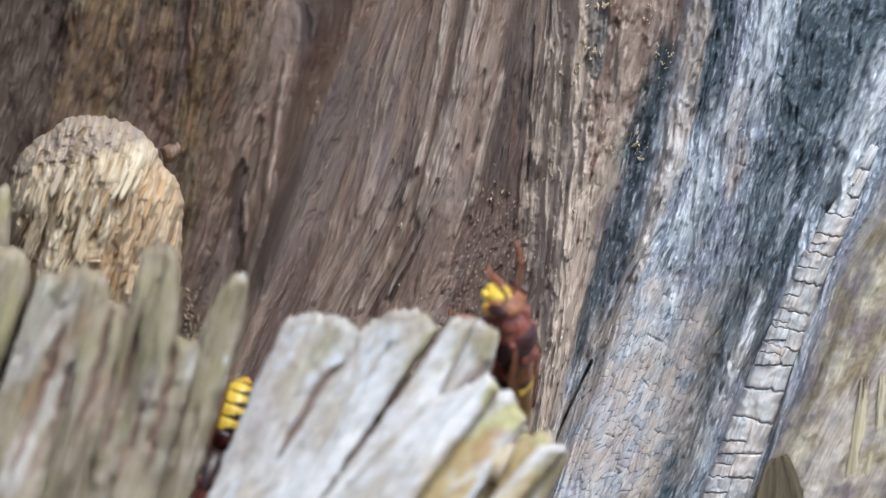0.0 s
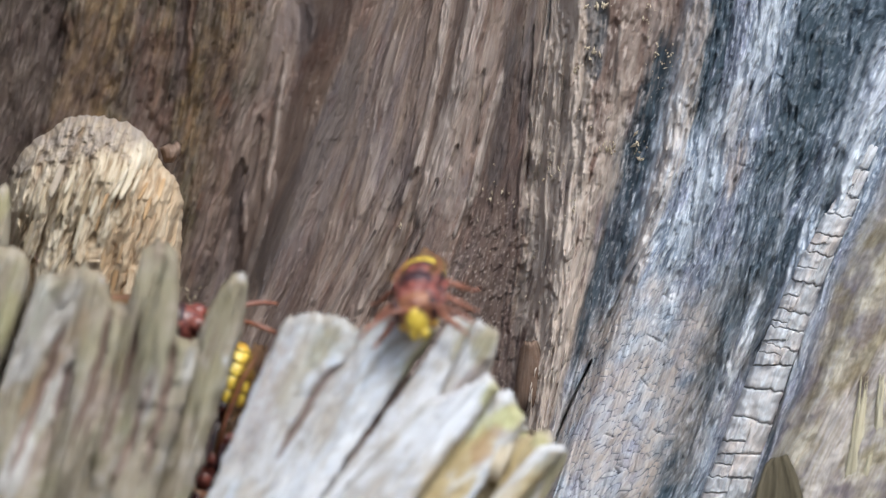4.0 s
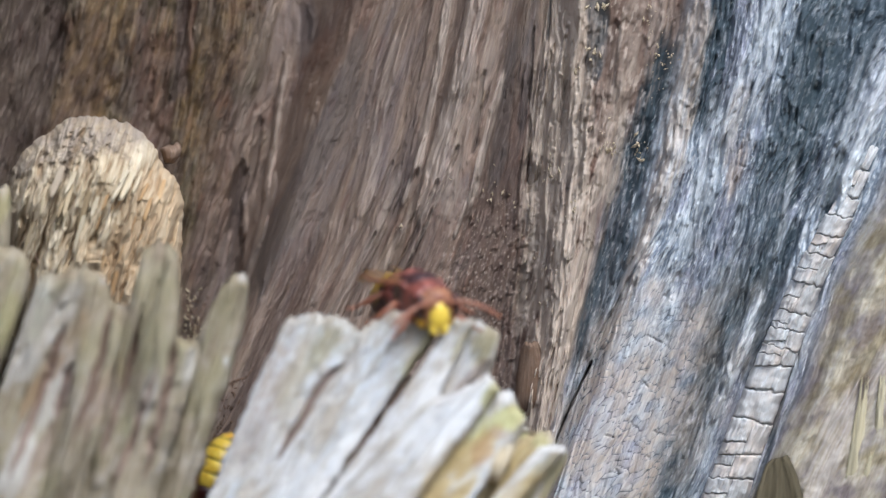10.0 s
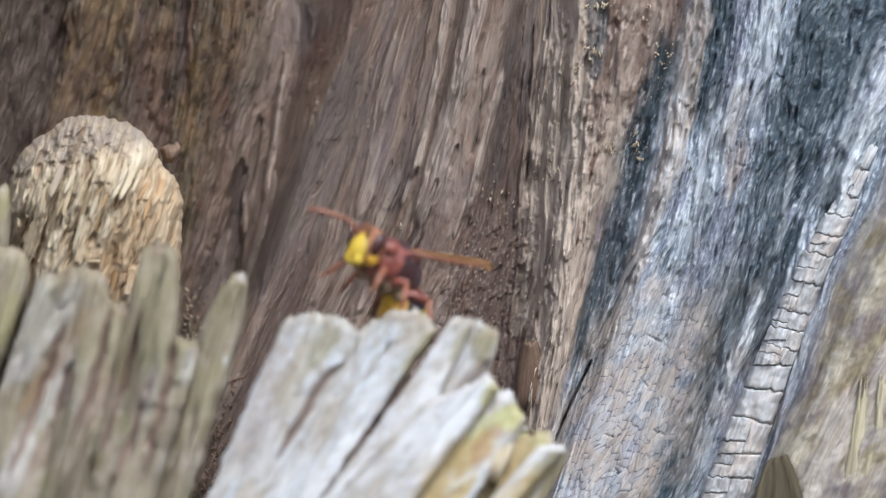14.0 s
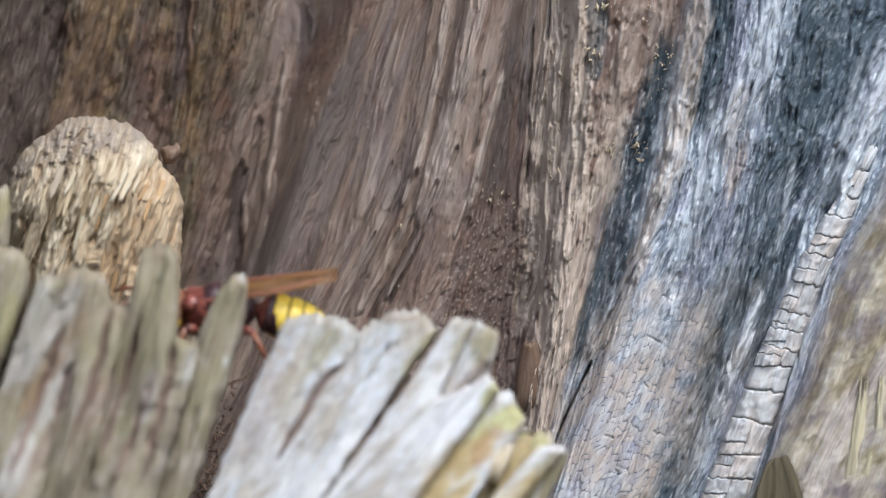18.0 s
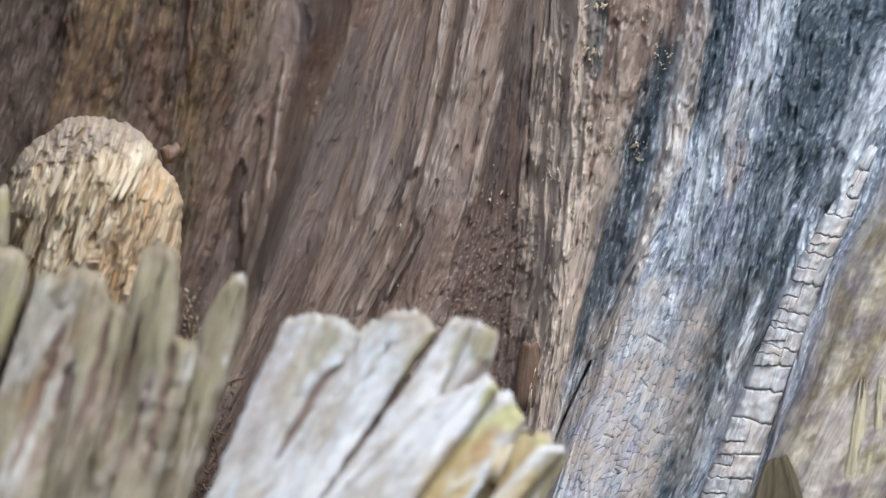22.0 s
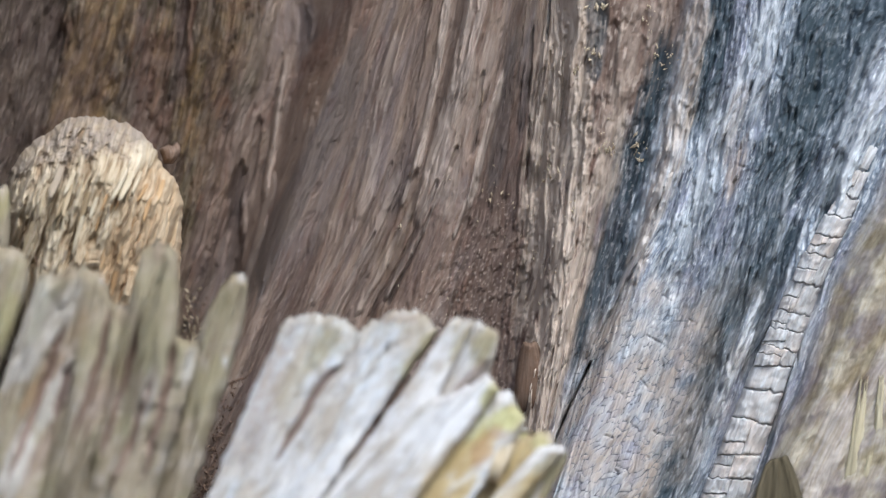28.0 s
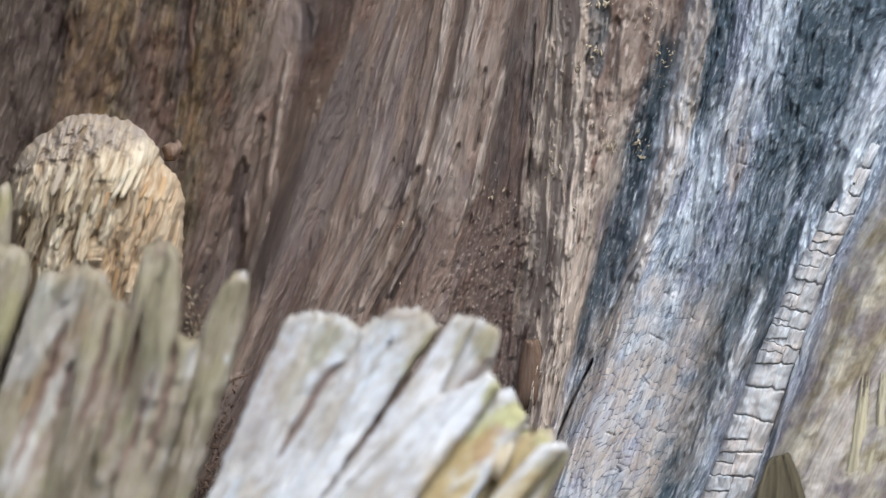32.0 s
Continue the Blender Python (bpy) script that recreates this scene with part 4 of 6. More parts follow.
def stub_shape(a, r):
    """A place on the stub's face: a turns round it, r runs from its middle to its rim."""
    a = np.mod(a, 2 * math.pi)
    rim = 1 + 0.02 * np.exp(-((a - 2.6) / 0.3) ** 2) + 0.03 * perlin(np.cos(a) * 3.3 + 5, np.sin(a) * 3.3, 81)
    rim = rim + r ** 8 * (0.034 * perlin(np.cos(a) * 12 + 5, np.sin(a) * 12, 91) + 0.014 * perlin(np.cos(a) * 40 + 5, np.sin(a) * 40, 95))
    rim = rim + 0.05 * np.exp(-((np.mod(a + 1, 2 * math.pi) - 1.22) / 0.16) ** 2) - 0.05 * np.exp(-((a - 0.62) / 0.12) ** 2)
    side = np.where(np.sin(a) < 0, np.sign(np.cos(a)) * np.abs(np.cos(a)) ** 0.3, np.cos(a))
    u = STUB_U + STUB_RX * rim * r * side
    v = STUB_V - STUB_RY * rim * r * np.sin(a) * np.where(np.sin(a) < 0, 1.35, 1.0)
    y = 0.064 - 0.02 * np.sqrt(np.clip(1 - r ** 3.2, 0, 1))
    return u, v, y


def stub_core():
    a, r = np.meshgrid(np.linspace(0, 2 * math.pi, 420), np.concatenate([np.linspace(0.001, 1, 210), [1.0, 1.0]]))
    u, v, y = stub_shape(a, r)
    lean = u + 0.3 * v + 5 * fbm(u / 30, v / 50, 3, 83)
    fine, tone, side = shingle(lean, v + 12 * fbm(u / 14, v / 20, 2, 84), 12, 120, 85)
    wide, tone2, side2 = shingle(lean + 5 + 4 * fbm(u / 14, v / 40, 2, 94), v + 16 * fbm(u / 18, v / 24, 2, 86), 30, 150, 87)
    inside = step(1.0, 0.92, r)
    crown_zone = step(0.36, 0.74, (STUB_V - v) / STUB_RY - 0.0015 * (u - 120) + 0.2 * fbm(u / 25, v / 25, 3, 88))
    strand = fbm(lean / 19, v / 110, 4, 82)
    thread = fbm(lean / 7, v / 90, 3, 84)
    gaps = 0.5 * step(0.14, 0.4, -strand - 0.35 * thread)
    lift = 0.0022 * strand + 0.0012 * thread - 0.0006 * gaps + 0.0003 * fine * (1 - side ** 4) + 0.0004 * wide * (1 - side2 ** 6)
    y = y - lift * inside - 0.002 * crown_zone * fbm(lean / 13, v / 22, 4, 89) * inside + 0.0003 * crown_zone * step(0.12, 0.3, fbm(lean / 12, v / 26, 3, 92))
    y[-2:] = [[0.09], [0.118]]
    tan = step(-0.12, 0.2, (u - 180) / 150 + (v - 410) / 200 + 0.35 * fbm(u / 40, v / 60, 3, 90))
    cream = np.clip(0.72 + 0.9 * strand + 0.5 * thread + 0.25 * (fine - 0.5), 0, 1) * (1 - gaps) * (1 - 0.35 * crown_zone)
    masks = {"tan": tan * (1 - 0.5 * gaps), "cream": cream * (1 - 0.6 * tan), "ash": crown_zone * np.clip(0.6 + 0.9 * fbm(lean / 16, v / 26, 3, 97) + 0.2, 0, 0.95)}
    surface("core", spread(u, v, y).reshape(-1, 3), sheet_quads(*a.shape), CORE_WOOD, stub, "cream and tan frayed wood of the stub",
            (np.stack([lean, v, 0 * v], -1) * UNIT).reshape(-1, 3), {m: x.ravel() for m, x in masks.items()})


def chip_mesh(k, mat):
    """A torn chip, 1 long down from its root at the origin, its end lifted."""
    rng = random.Random(900 + k)
    n, m = 5, 7
    verts, gr = [], []
    for j in range(m):
        t = j / (m - 1)
        w = 0.085 * (0.75 + 0.5 * math.sin(math.pi * min(1, t * 0.8 + 0.15))) * (1 - 0.35 * t ** 6)
        for side in (0, 1):
            for i in range(n):
                s = (i / (n - 1) * 2 - 1) * (1 if side == 0 else -1)
                rag = 0.1 * rng.uniform(-1, 1) if j == m - 1 else 0.02 * rng.uniform(-1, 1)
                lift = -0.03 * t ** 1.5 - 0.02 * (1 - s * s)
                verts.append((w * s + 0.01 * rng.uniform(-1, 1), lift + (0.06 + 0.05 * t if side else 0) + 0.008 * rng.uniform(-1, 1), -t + rag))
                gr.append(((w * s + k) * 0.004, t * 0.005 + k, side * 0.01))
    ring, faces = 2 * n, []
    for j in range(m - 1):
        for i in range(ring):
            faces.append((j * ring + i, (j + 1) * ring + i, (j + 1) * ring + (i + 1) % ring, j * ring + (i + 1) % ring))
    for i in range(n - 1):
        faces.append(((m - 1) * ring + i, (m - 1) * ring + ring - 1 - i, (m - 1) * ring + ring - 2 - i, (m - 1) * ring + i + 1))
    ob = surface("chip", verts, faces, mat, None, "", gr)
    me = ob.data
    bpy.data.objects.remove(ob)
    return me


def stub_chips():
    rng = random.Random(77)
    kinds = {m.name: [chip_mesh(k, m) for k in range(5)] for m in (CREAM_CHIP, GREY_CHIP, TAN_CHIP)}
    for k in range(84):
        a, r = rng.uniform(0, 2 * math.pi), math.sqrt(rng.uniform(0, 0.82))
        u, v, y = (float(x) for x in stub_shape(np.float64(a), np.float64(r)))
        if v > 540 or u > 300 or u < 60 or v < 296 + 40 * abs(u - 180) / 120:
            continue
        below = stub_shape(np.float64(a), np.float64(max(r - 0.03, 0.0)))
        high = (STUB_V - v) / STUB_RY
        mat = TAN_CHIP if (u > 165 and v > 400 - rng.uniform(0, 60)) or (u > 230 and v > 340) else GREY_CHIP if high > 0.62 + rng.uniform(-0.22, 0.12) or rng.random() < 0.08 else CREAM_CHIP
        ob = new("chip", rng.choice(kinds[mat.name]))
        ob.parent = stub
        size = UNIT * rng.uniform(36, 76) * (0.75 if mat is TAN_CHIP else 1.0)
        # chips hang down the dome: steep on its face, flat over its crown
        tilt = -math.degrees(math.atan2(0.024 * r ** 1.6 * 2.2 * max(math.sin(a), -0.2), STUB_RY * UNIT))
        ob.matrix_local = Matrix.Translation(at(u, v - size / UNIT * 0.4, y - 0.0006)) @ pose(0, 0, 0, tilt + rng.uniform(-5, 5), 16 + rng.uniform(-4, 4), rng.uniform(-20, 20)) @ Matrix.Diagonal((size * rng.uniform(0.45, 0.9), size * rng.uniform(0.7, 1.0), size, 1))


stub_core()
stub_chips()
stave("nub", stub, FLAKE_WOOD, [(282, 262), (286, 276), (290, 290)], [(312, 254), (320, 268), (306, 290)], (0.07, 0.07), 0.02, 0.005, 0.1, 0.0004, 18, 18, 2, round_end=0.5, round_foot=0.3, square=2)

# ---- the splintered snags in front ----
snag = tagged(empty("splintered_snag"), "broken olive-grey wood with upright splintered boards and lichen", "broken wood")


stave("board", snag, SNAG_WOOD, [(-70, 352), (-90, 600), (-200, 1010)], [(-8, 350), (15, 440), (-60, 1010)], (0.03, 0.018), 0.016, 0.005, 0.04, 0.0007, 40, 80, 3, "grey-beige splinter")
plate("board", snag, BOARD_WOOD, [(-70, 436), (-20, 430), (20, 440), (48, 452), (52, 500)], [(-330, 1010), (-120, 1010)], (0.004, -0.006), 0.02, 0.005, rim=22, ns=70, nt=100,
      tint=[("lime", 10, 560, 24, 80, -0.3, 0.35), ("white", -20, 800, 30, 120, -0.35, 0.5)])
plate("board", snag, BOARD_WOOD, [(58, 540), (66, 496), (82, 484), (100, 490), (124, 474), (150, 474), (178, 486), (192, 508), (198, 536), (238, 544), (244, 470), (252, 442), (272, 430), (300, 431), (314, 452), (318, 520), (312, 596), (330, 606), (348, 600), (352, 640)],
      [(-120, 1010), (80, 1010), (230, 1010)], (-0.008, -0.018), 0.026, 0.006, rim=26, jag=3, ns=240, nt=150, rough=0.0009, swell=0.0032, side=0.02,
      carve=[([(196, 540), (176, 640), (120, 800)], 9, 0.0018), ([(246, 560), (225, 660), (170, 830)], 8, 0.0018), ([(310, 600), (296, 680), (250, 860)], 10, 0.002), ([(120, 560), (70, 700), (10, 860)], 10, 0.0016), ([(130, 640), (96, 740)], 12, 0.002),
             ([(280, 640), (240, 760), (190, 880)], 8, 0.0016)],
      tint=[("rusty", 92, 645, 22, 40, -0.5, 0.5), ("rusty", 60, 700, 20, 40, -0.5, 0.5), ("white", 75, 515, 16, 26, 0, 0.35), ("white", 182, 498, 10, 12, 0, 0.3), ("brown_shade", 282, 446, 18, 22, 0, 0.4), ("brown_shade", 116, 486, 24, 14, 0, 0.35), ("brown_shade", 222, 556, 18, 24, 0, 0.3), ("white", 60, 580, 60, 110, -0.4, 0.25), ("rusty", 130, 600, 30, 60, -0.4, 0.25), ("rusty", 190, 700, 30, 70, -0.4, 0.2), ("white", 40, 640, 30, 50, -0.6, 0.4), ("white", 95, 700, 24, 80, -0.4, 0.35), ("white", 30, 820, 30, 80, -0.4, 0.35),
            ("olive", 200, 610, 60, 60, -0.3, 0.5), ("olive", 270, 560, 40, 100, -0.1, 0.45), ("brown_shade", 170, 720, 26, 60, -0.4, 0.4), ("brown_shade", 70, 800, 16, 70, -0.4, 0.45), ("brown_shade", 320, 745, 30, 30, -0.3, 0.4), ("white", 332, 650, 14, 40, -0.2, 0.35), ("white", 262, 700, 16, 60, -0.3, 0.35)])
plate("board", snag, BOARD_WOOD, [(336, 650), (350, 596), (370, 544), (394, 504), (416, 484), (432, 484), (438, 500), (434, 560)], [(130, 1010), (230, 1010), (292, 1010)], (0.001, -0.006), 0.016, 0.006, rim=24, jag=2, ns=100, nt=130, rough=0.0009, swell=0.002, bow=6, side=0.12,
      tint=[("white", 430, 492, 9, 10, 0, 0.4), ("white", 398, 640, 8, 10, 0, 0.5), ("olive", 360, 700, 40, 70, -0.3, 0.7), ("brown_shade", 380, 760, 16, 60, -0.3, 0.35), ("olive", 405, 560, 20, 60, -0.2, 0.4)])
stave("board", snag, SNAG_WOOD, [(322, 640), (280, 780), (190, 1010)], [(364, 610), (340, 760), (270, 1010)], (0.004, -0.004), 0.016, 0.005, 0.04, 0.0009, 40, 80, 3)
stave("base", snag, BARK, [(-300, 985), (-450, 4000), (-620, 8890)], [(335, 985), (330, 4000), (420, 8890)], (0.004, -0.05), 0.05, 0.01, 0.0, 0.004, 40, 60, label="grey-brown lower stump wood")

front = tagged(empty("splintered_snag"), "broken bleached silver-white wood with deep cracks and yellow lichen edge", "broken wood")
# the long dark tint at (470, 700) paints shade on the left-facing side
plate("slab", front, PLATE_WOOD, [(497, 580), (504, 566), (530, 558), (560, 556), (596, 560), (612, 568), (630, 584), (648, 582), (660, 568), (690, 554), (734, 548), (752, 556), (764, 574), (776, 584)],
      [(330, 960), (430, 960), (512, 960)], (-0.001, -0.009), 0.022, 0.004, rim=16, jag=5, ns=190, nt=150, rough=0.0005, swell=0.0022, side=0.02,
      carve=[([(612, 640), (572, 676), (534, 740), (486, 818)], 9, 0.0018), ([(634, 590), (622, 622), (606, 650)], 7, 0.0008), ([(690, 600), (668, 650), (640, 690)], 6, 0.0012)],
      tint=[("olive", 572, 612, 36, 46, -0.3, 0.7), ("olive", 738, 640, 24, 64, -0.6, 0.95), ("olive", 705, 690, 14, 30, -0.6, 0.5), ("brown_shade", 470, 700, 30, 170, -0.42, 0.26), ("olive", 520, 680, 30, 60, -0.4, 0.3), ("white", 640, 760, 50, 100, -0.55, 0.5), ("brown_shade", 700, 566, 40, 8, 0, 0.3), ("rusty", 700, 560, 50, 9, 0, 0.3), ("white", 520, 860, 50, 60, -0.5, 0.6)])
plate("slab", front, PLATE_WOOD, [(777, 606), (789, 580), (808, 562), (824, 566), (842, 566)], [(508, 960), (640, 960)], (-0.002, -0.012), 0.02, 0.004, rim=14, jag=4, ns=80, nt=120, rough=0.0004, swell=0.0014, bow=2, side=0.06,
      tint=[("olive", 815, 610, 14, 50, -0.5, 0.6), ("white", 720, 760, 30, 100, -0.66, 0.7), ("white", 640, 860, 40, 80, -0.66, 0.7), ("olive", 740, 745, 14, 24, -0.5, 0.3)])
# the wedge tinted at (828, 676) is painted shade above the torn white slab
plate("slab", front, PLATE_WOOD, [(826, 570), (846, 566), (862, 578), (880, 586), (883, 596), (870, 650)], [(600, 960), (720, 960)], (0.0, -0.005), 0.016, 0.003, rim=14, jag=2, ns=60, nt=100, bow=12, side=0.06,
      carve=[([(868, 636), (846, 672), (812, 706)], 8, 0.0012)], tint=[("olive", 856, 606, 26, 44, -0.3, 0.85), ("brown_shade", 828, 676, 26, 40, -0.8, 0.5), ("white", 820, 660, 14, 40, -0.5, 0.4)])
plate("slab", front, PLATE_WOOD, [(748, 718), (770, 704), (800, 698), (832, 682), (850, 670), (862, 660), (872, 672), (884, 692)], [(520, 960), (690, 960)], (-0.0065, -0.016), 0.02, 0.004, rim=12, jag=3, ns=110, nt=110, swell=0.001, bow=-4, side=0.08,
      tint=[("white", 790, 740, 60, 90, -0.75, 0.8), ("lime", 866, 706, 16, 26, -0.3, 0.7), ("amber", 800, 815, 22, 90, -0.8, 0.75), ("olive", 830, 760, 16, 50, -0.8, 0.6)])
plate("slab", front, PLATE_WOOD, [(846, 734), (866, 706), (884, 690), (900, 694), (910, 706), (922, 728), (932, 748)], [(650, 960), (790, 960)], (-0.002, -0.012), 0.02, 0.004, rim=16, jag=5, ns=90, nt=110, swell=0.0014, side=0.06,
      tint=[("white", 888, 700, 22, 16, 0, 0.8), ("lime", 900, 742, 34, 26, 0, 0.8), ("rusty", 872, 770, 26, 20, -0.6, 0.5), ("lime", 850, 752, 40, 36, -0.7, 0.6), ("amber", 815, 815, 60, 70, -0.7, 0.9), ("amber", 750, 890, 70, 70, -0.7, 0.9), ("olive", 790, 810, 28, 60, -0.8, 0.8), ("rusty", 850, 800, 20, 26, 0, 0.6)])
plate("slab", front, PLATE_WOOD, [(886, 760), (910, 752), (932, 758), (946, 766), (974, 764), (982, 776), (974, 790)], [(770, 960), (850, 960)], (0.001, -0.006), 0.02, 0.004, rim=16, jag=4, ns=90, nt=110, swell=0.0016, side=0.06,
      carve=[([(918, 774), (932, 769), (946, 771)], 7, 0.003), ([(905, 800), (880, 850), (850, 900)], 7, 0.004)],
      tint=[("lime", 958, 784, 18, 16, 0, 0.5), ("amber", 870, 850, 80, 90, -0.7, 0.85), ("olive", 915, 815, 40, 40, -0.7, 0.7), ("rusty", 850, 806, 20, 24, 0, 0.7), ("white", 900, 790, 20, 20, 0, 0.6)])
plate("slab", front, PLATE_WOOD, [(858, 742), (890, 752), (930, 764), (962, 784), (985, 800)], [(690, 960), (930, 960)], (0.003, -0.004), 0.012, 0.004, rim=12, jag=4, ns=90, nt=90, swell=0.0016, side=0.05,
      tint=[("amber", 860, 850, 90, 90, -0.7, 0.8), ("olive", 930, 820, 50, 70, -0.7, 0.8), ("lime", 905, 775, 40, 24, 0, 0.6)])
stave("knot", front, CREAM_CHIP, [(886, 776), (866, 806), (850, 850)], [(912, 770), (906, 806), (880, 856)], (-0.003, -0.008), 0.02, 0.004, 0.08, 0.0008, 30, 40, 3, "cream lump of wood round a knot", round_end=0.3, round_foot=0.4)
# the flat white tint at (985, 794) paints the light on the upper edge
plate("slab", front, PLATE_WOOD, [(940, 806), (956, 790), (980, 788), (998, 792), (1002, 800)], [(792, 960), (860, 960)], (-0.004, -0.010), 0.02, 0.004, rim=14, jag=2, ns=60, nt=90, swell=0.001, side=0.1,
      tint=[("white", 985, 794, 26, 9, 0, 0.8), ("white", 925, 830, 16, 60, -0.9, 0.6), ("olive", 965, 850, 46, 60, -0.7, 0.8), ("amber", 905, 880, 46, 60, -0.7, 0.6)])
plate("slab", front, SHADE_WOOD, [(984, 806), (1002, 798), (1004, 806), (996, 830)], [(846, 960), (920, 960)], (0.001, -0.004), 0.016, 0.004, rim=12, jag=2, ns=40, nt=80, side=0.1)
# sheet added behind the slabs so that their cracks show dark brown
stave("backing", front, RIND_WOOD, [(520, 620), (430, 800), (350, 960)], [(850, 700), (850, 820), (850, 960)], (0.001, -0.0072), 0.012, 0.003, 0.03, 0.0008, 40, 50, label="dark brown sheet added behind the slab cracks")
stave("base", front, BARK, [(335, 945), (335, 4000), (430, 8890)], [(905, 945), (1000, 4000), (1100, 8890)], (0.004, -0.05), 0.05, 0.008, 0.0, 0.004, 40, 60, label="grey-brown lower stump wood")


def ground():
    x, y = np.meshgrid(np.concatenate([-np.geomspace(400, 1, 20), np.linspace(-0.9, 0.9, 40), np.geomspace(1, 400, 20)]),
                       np.concatenate([-np.geomspace(400, 1, 20), np.linspace(-0.9, 0.9, 40), np.geomspace(1, 400, 20)]))
    z = 0.015 * fbm(x * 4, y * 4, 4, 91) * np.clip(2 - np.hypot(x, y) / 20, 0, 1)
    ob = surface("ground", np.stack([x, y, z], -1).reshape(-1, 3), sheet_quads(*x.shape), EARTH)
    tagged(ob, "brown leaf litter on the forest floor", "ground", kind="structure")


ground()


def twig(points, size):
    bm = bmesh.new()
    line = [at(*p) for p in points]
    for k in range(len(line)):
        w = size * (1 - 0.5 * k / len(line))
        for j in range(6):
            a = math.pi * j / 3
            bm.verts.new(line[k] + Vector((0.3 * math.cos(a), math.cos(a), math.sin(a))) * w)
    bm.verts.ensure_lookup_table()
    for k in range(len(line) - 1):
        for j in range(6):
            bm.faces.new([bm.verts[i] for i in (6 * k + j, 6 * k + (j + 1) % 6, 6 * k + 6 + (j + 1) % 6, 6 * k + 6 + j)])
    bmesh.ops.recalc_face_normals(bm, faces=bm.faces)
    me = bpy.data.meshes.new("twig")
    bm.to_mesh(me)
    bm.free()
    me.materials.append(DEBRIS)
    return tagged(new("twig", me), "thin dark twig caught in the cleft of broken wood", "twig", "twigs in the cleft")


for points, size in (([(388, 692, 0.05), (412, 676, 0.05), (436, 668, 0.05), (446, 652, 0.05)], 0.00035), ([(318, 500, 0.035), (322, 540, 0.036), (340, 575, 0.038), (336, 610, 0.04)], 0.0004),
                     ([(326, 530, 0.036), (346, 560, 0.038), (352, 605, 0.04)], 0.0003), ([(60, 448, 0.03), (68, 470, 0.031), (66, 496, 0.032)], 0.0003)):
    twig(points, size)


# ---- hornets ----
def shell(name, a, b, rough=0.35, scale=1500):
    return plain(name, a, b, scale, rough, 0.5, 0.00005)


YELLOW = shell("yellow_chitin", (0.66, 0.42, 0.03), (0.82, 0.63, 0.11))
RUST = shell("reddish_brown_chitin", (0.075, 0.018, 0.018), (0.3, 0.095, 0.07), 0.35, 700)
AUBURN = shell("orange_brown_hairy_chitin", (0.17, 0.055, 0.025), (0.42, 0.2, 0.1), 0.5, 800)
BLACK = shell("black_brown_chitin", (0.018, 0.009, 0.013), (0.075, 0.03, 0.032), 0.4)
EYE_MAT = shell("dark_eye", (0.03, 0.01, 0.01), (0.08, 0.03, 0.03), 0.2)
ORANGE = shell("amber_leg_chitin", (0.17, 0.055, 0.035), (0.31, 0.125, 0.07))
FUZZ = shell("dusty_hair", (0.11, 0.07, 0.05), (0.31, 0.225, 0.15), 0.8, 600)
TIP = shell("orange_yellow_chitin", (0.5, 0.24, 0.02), (0.72, 0.45, 0.06))


def wing_material():
    s = Shader("amber_wing", 0.3, 0.5)
    co = s.tree.nodes.new("ShaderNodeTexCoord").outputs["Object"]
    n = s.noise(co, (150, 900, 900), 3, 0.5)
    s.done(s.ramp(n, (0.35, (0.22, 0.1, 0.03)), (0.65, (0.4, 0.21, 0.08))))
    s.bsdf.inputs["Alpha"].default_value = 0.6
    s.bsdf.inputs["Transmission Weight"].default_value = 0.25
    return s.mat


WING = wing_material()


def lathe(profile, turns=18, squash=1.0, flat=1.0, mats=None):
    """A body along x from (x, radius) steps; mats(i, angle) picks the material of a face."""
    bm = bmesh.new()
    rings = []
    for x, r in profile:
        rings.append([bm.verts.new((x, r * flat * math.cos(2 * math.pi * k / turns), r * squash * math.sin(2 * math.pi * k / turns))) for k in range(turns)])
    for i in range(len(rings) - 1):
        for k in range(turns):
            f = bm.faces.new((rings[i][k], rings[i + 1][k], rings[i + 1][(k + 1) % turns], rings[i][(k + 1) % turns]))
            if mats:
                f.material_index = mats(i, 2 * math.pi * (k + 0.5) / turns)
    bm.faces.new(rings[0])
    bm.faces.new(rings[-1][::-1])
    bmesh.ops.recalc_face_normals(bm, faces=bm.faces)
    return bm


def ball(x, y, z, rx, ry, rz, bm=None):
    bm = bm or bmesh.new()
    bmesh.ops.create_uvsphere(bm, u_segments=16, v_segments=10, radius=1, matrix=Matrix.Translation((x, y, z)) @ Matrix.Diagonal((rx, ry, rz, 1)))
    return bm


def tube(points, radii, turns=7):
    bm = bmesh.new()
    rings, pts = [], [Vector(p) for p in points]
    for i, p in enumerate(pts):
        d = (pts[min(i + 1, len(pts) - 1)] - pts[max(i - 1, 0)]).normalized()
        a = d.orthogonal().normalized()
        b = d.cross(a)
        if rings:
            a = (last - d * last.dot(d)).normalized()
            b = d.cross(a)
        last = a
        rings.append([bm.verts.new(p + radii[i] * (a * math.cos(2 * math.pi * k / turns) + b * math.sin(2 * math.pi * k / turns))) for k in range(turns)])
    for i in range(len(rings) - 1):
        for k in range(turns):
            bm.faces.new((rings[i][k], rings[i][(k + 1) % turns], rings[i + 1][(k + 1) % turns], rings[i + 1][k]))
    bm.faces.new(rings[0][::-1])
    bm.faces.new(rings[-1])
    bmesh.ops.recalc_face_normals(bm, faces=bm.faces)
    return bm


MM = 0.0014


def pivot(ob, place):
    """Move a part's origin to place (in its parent's space), its mesh staying where it is."""
    ob.data.transform(Matrix.Translation(-Vector(place)))
    ob.location = place
    return ob


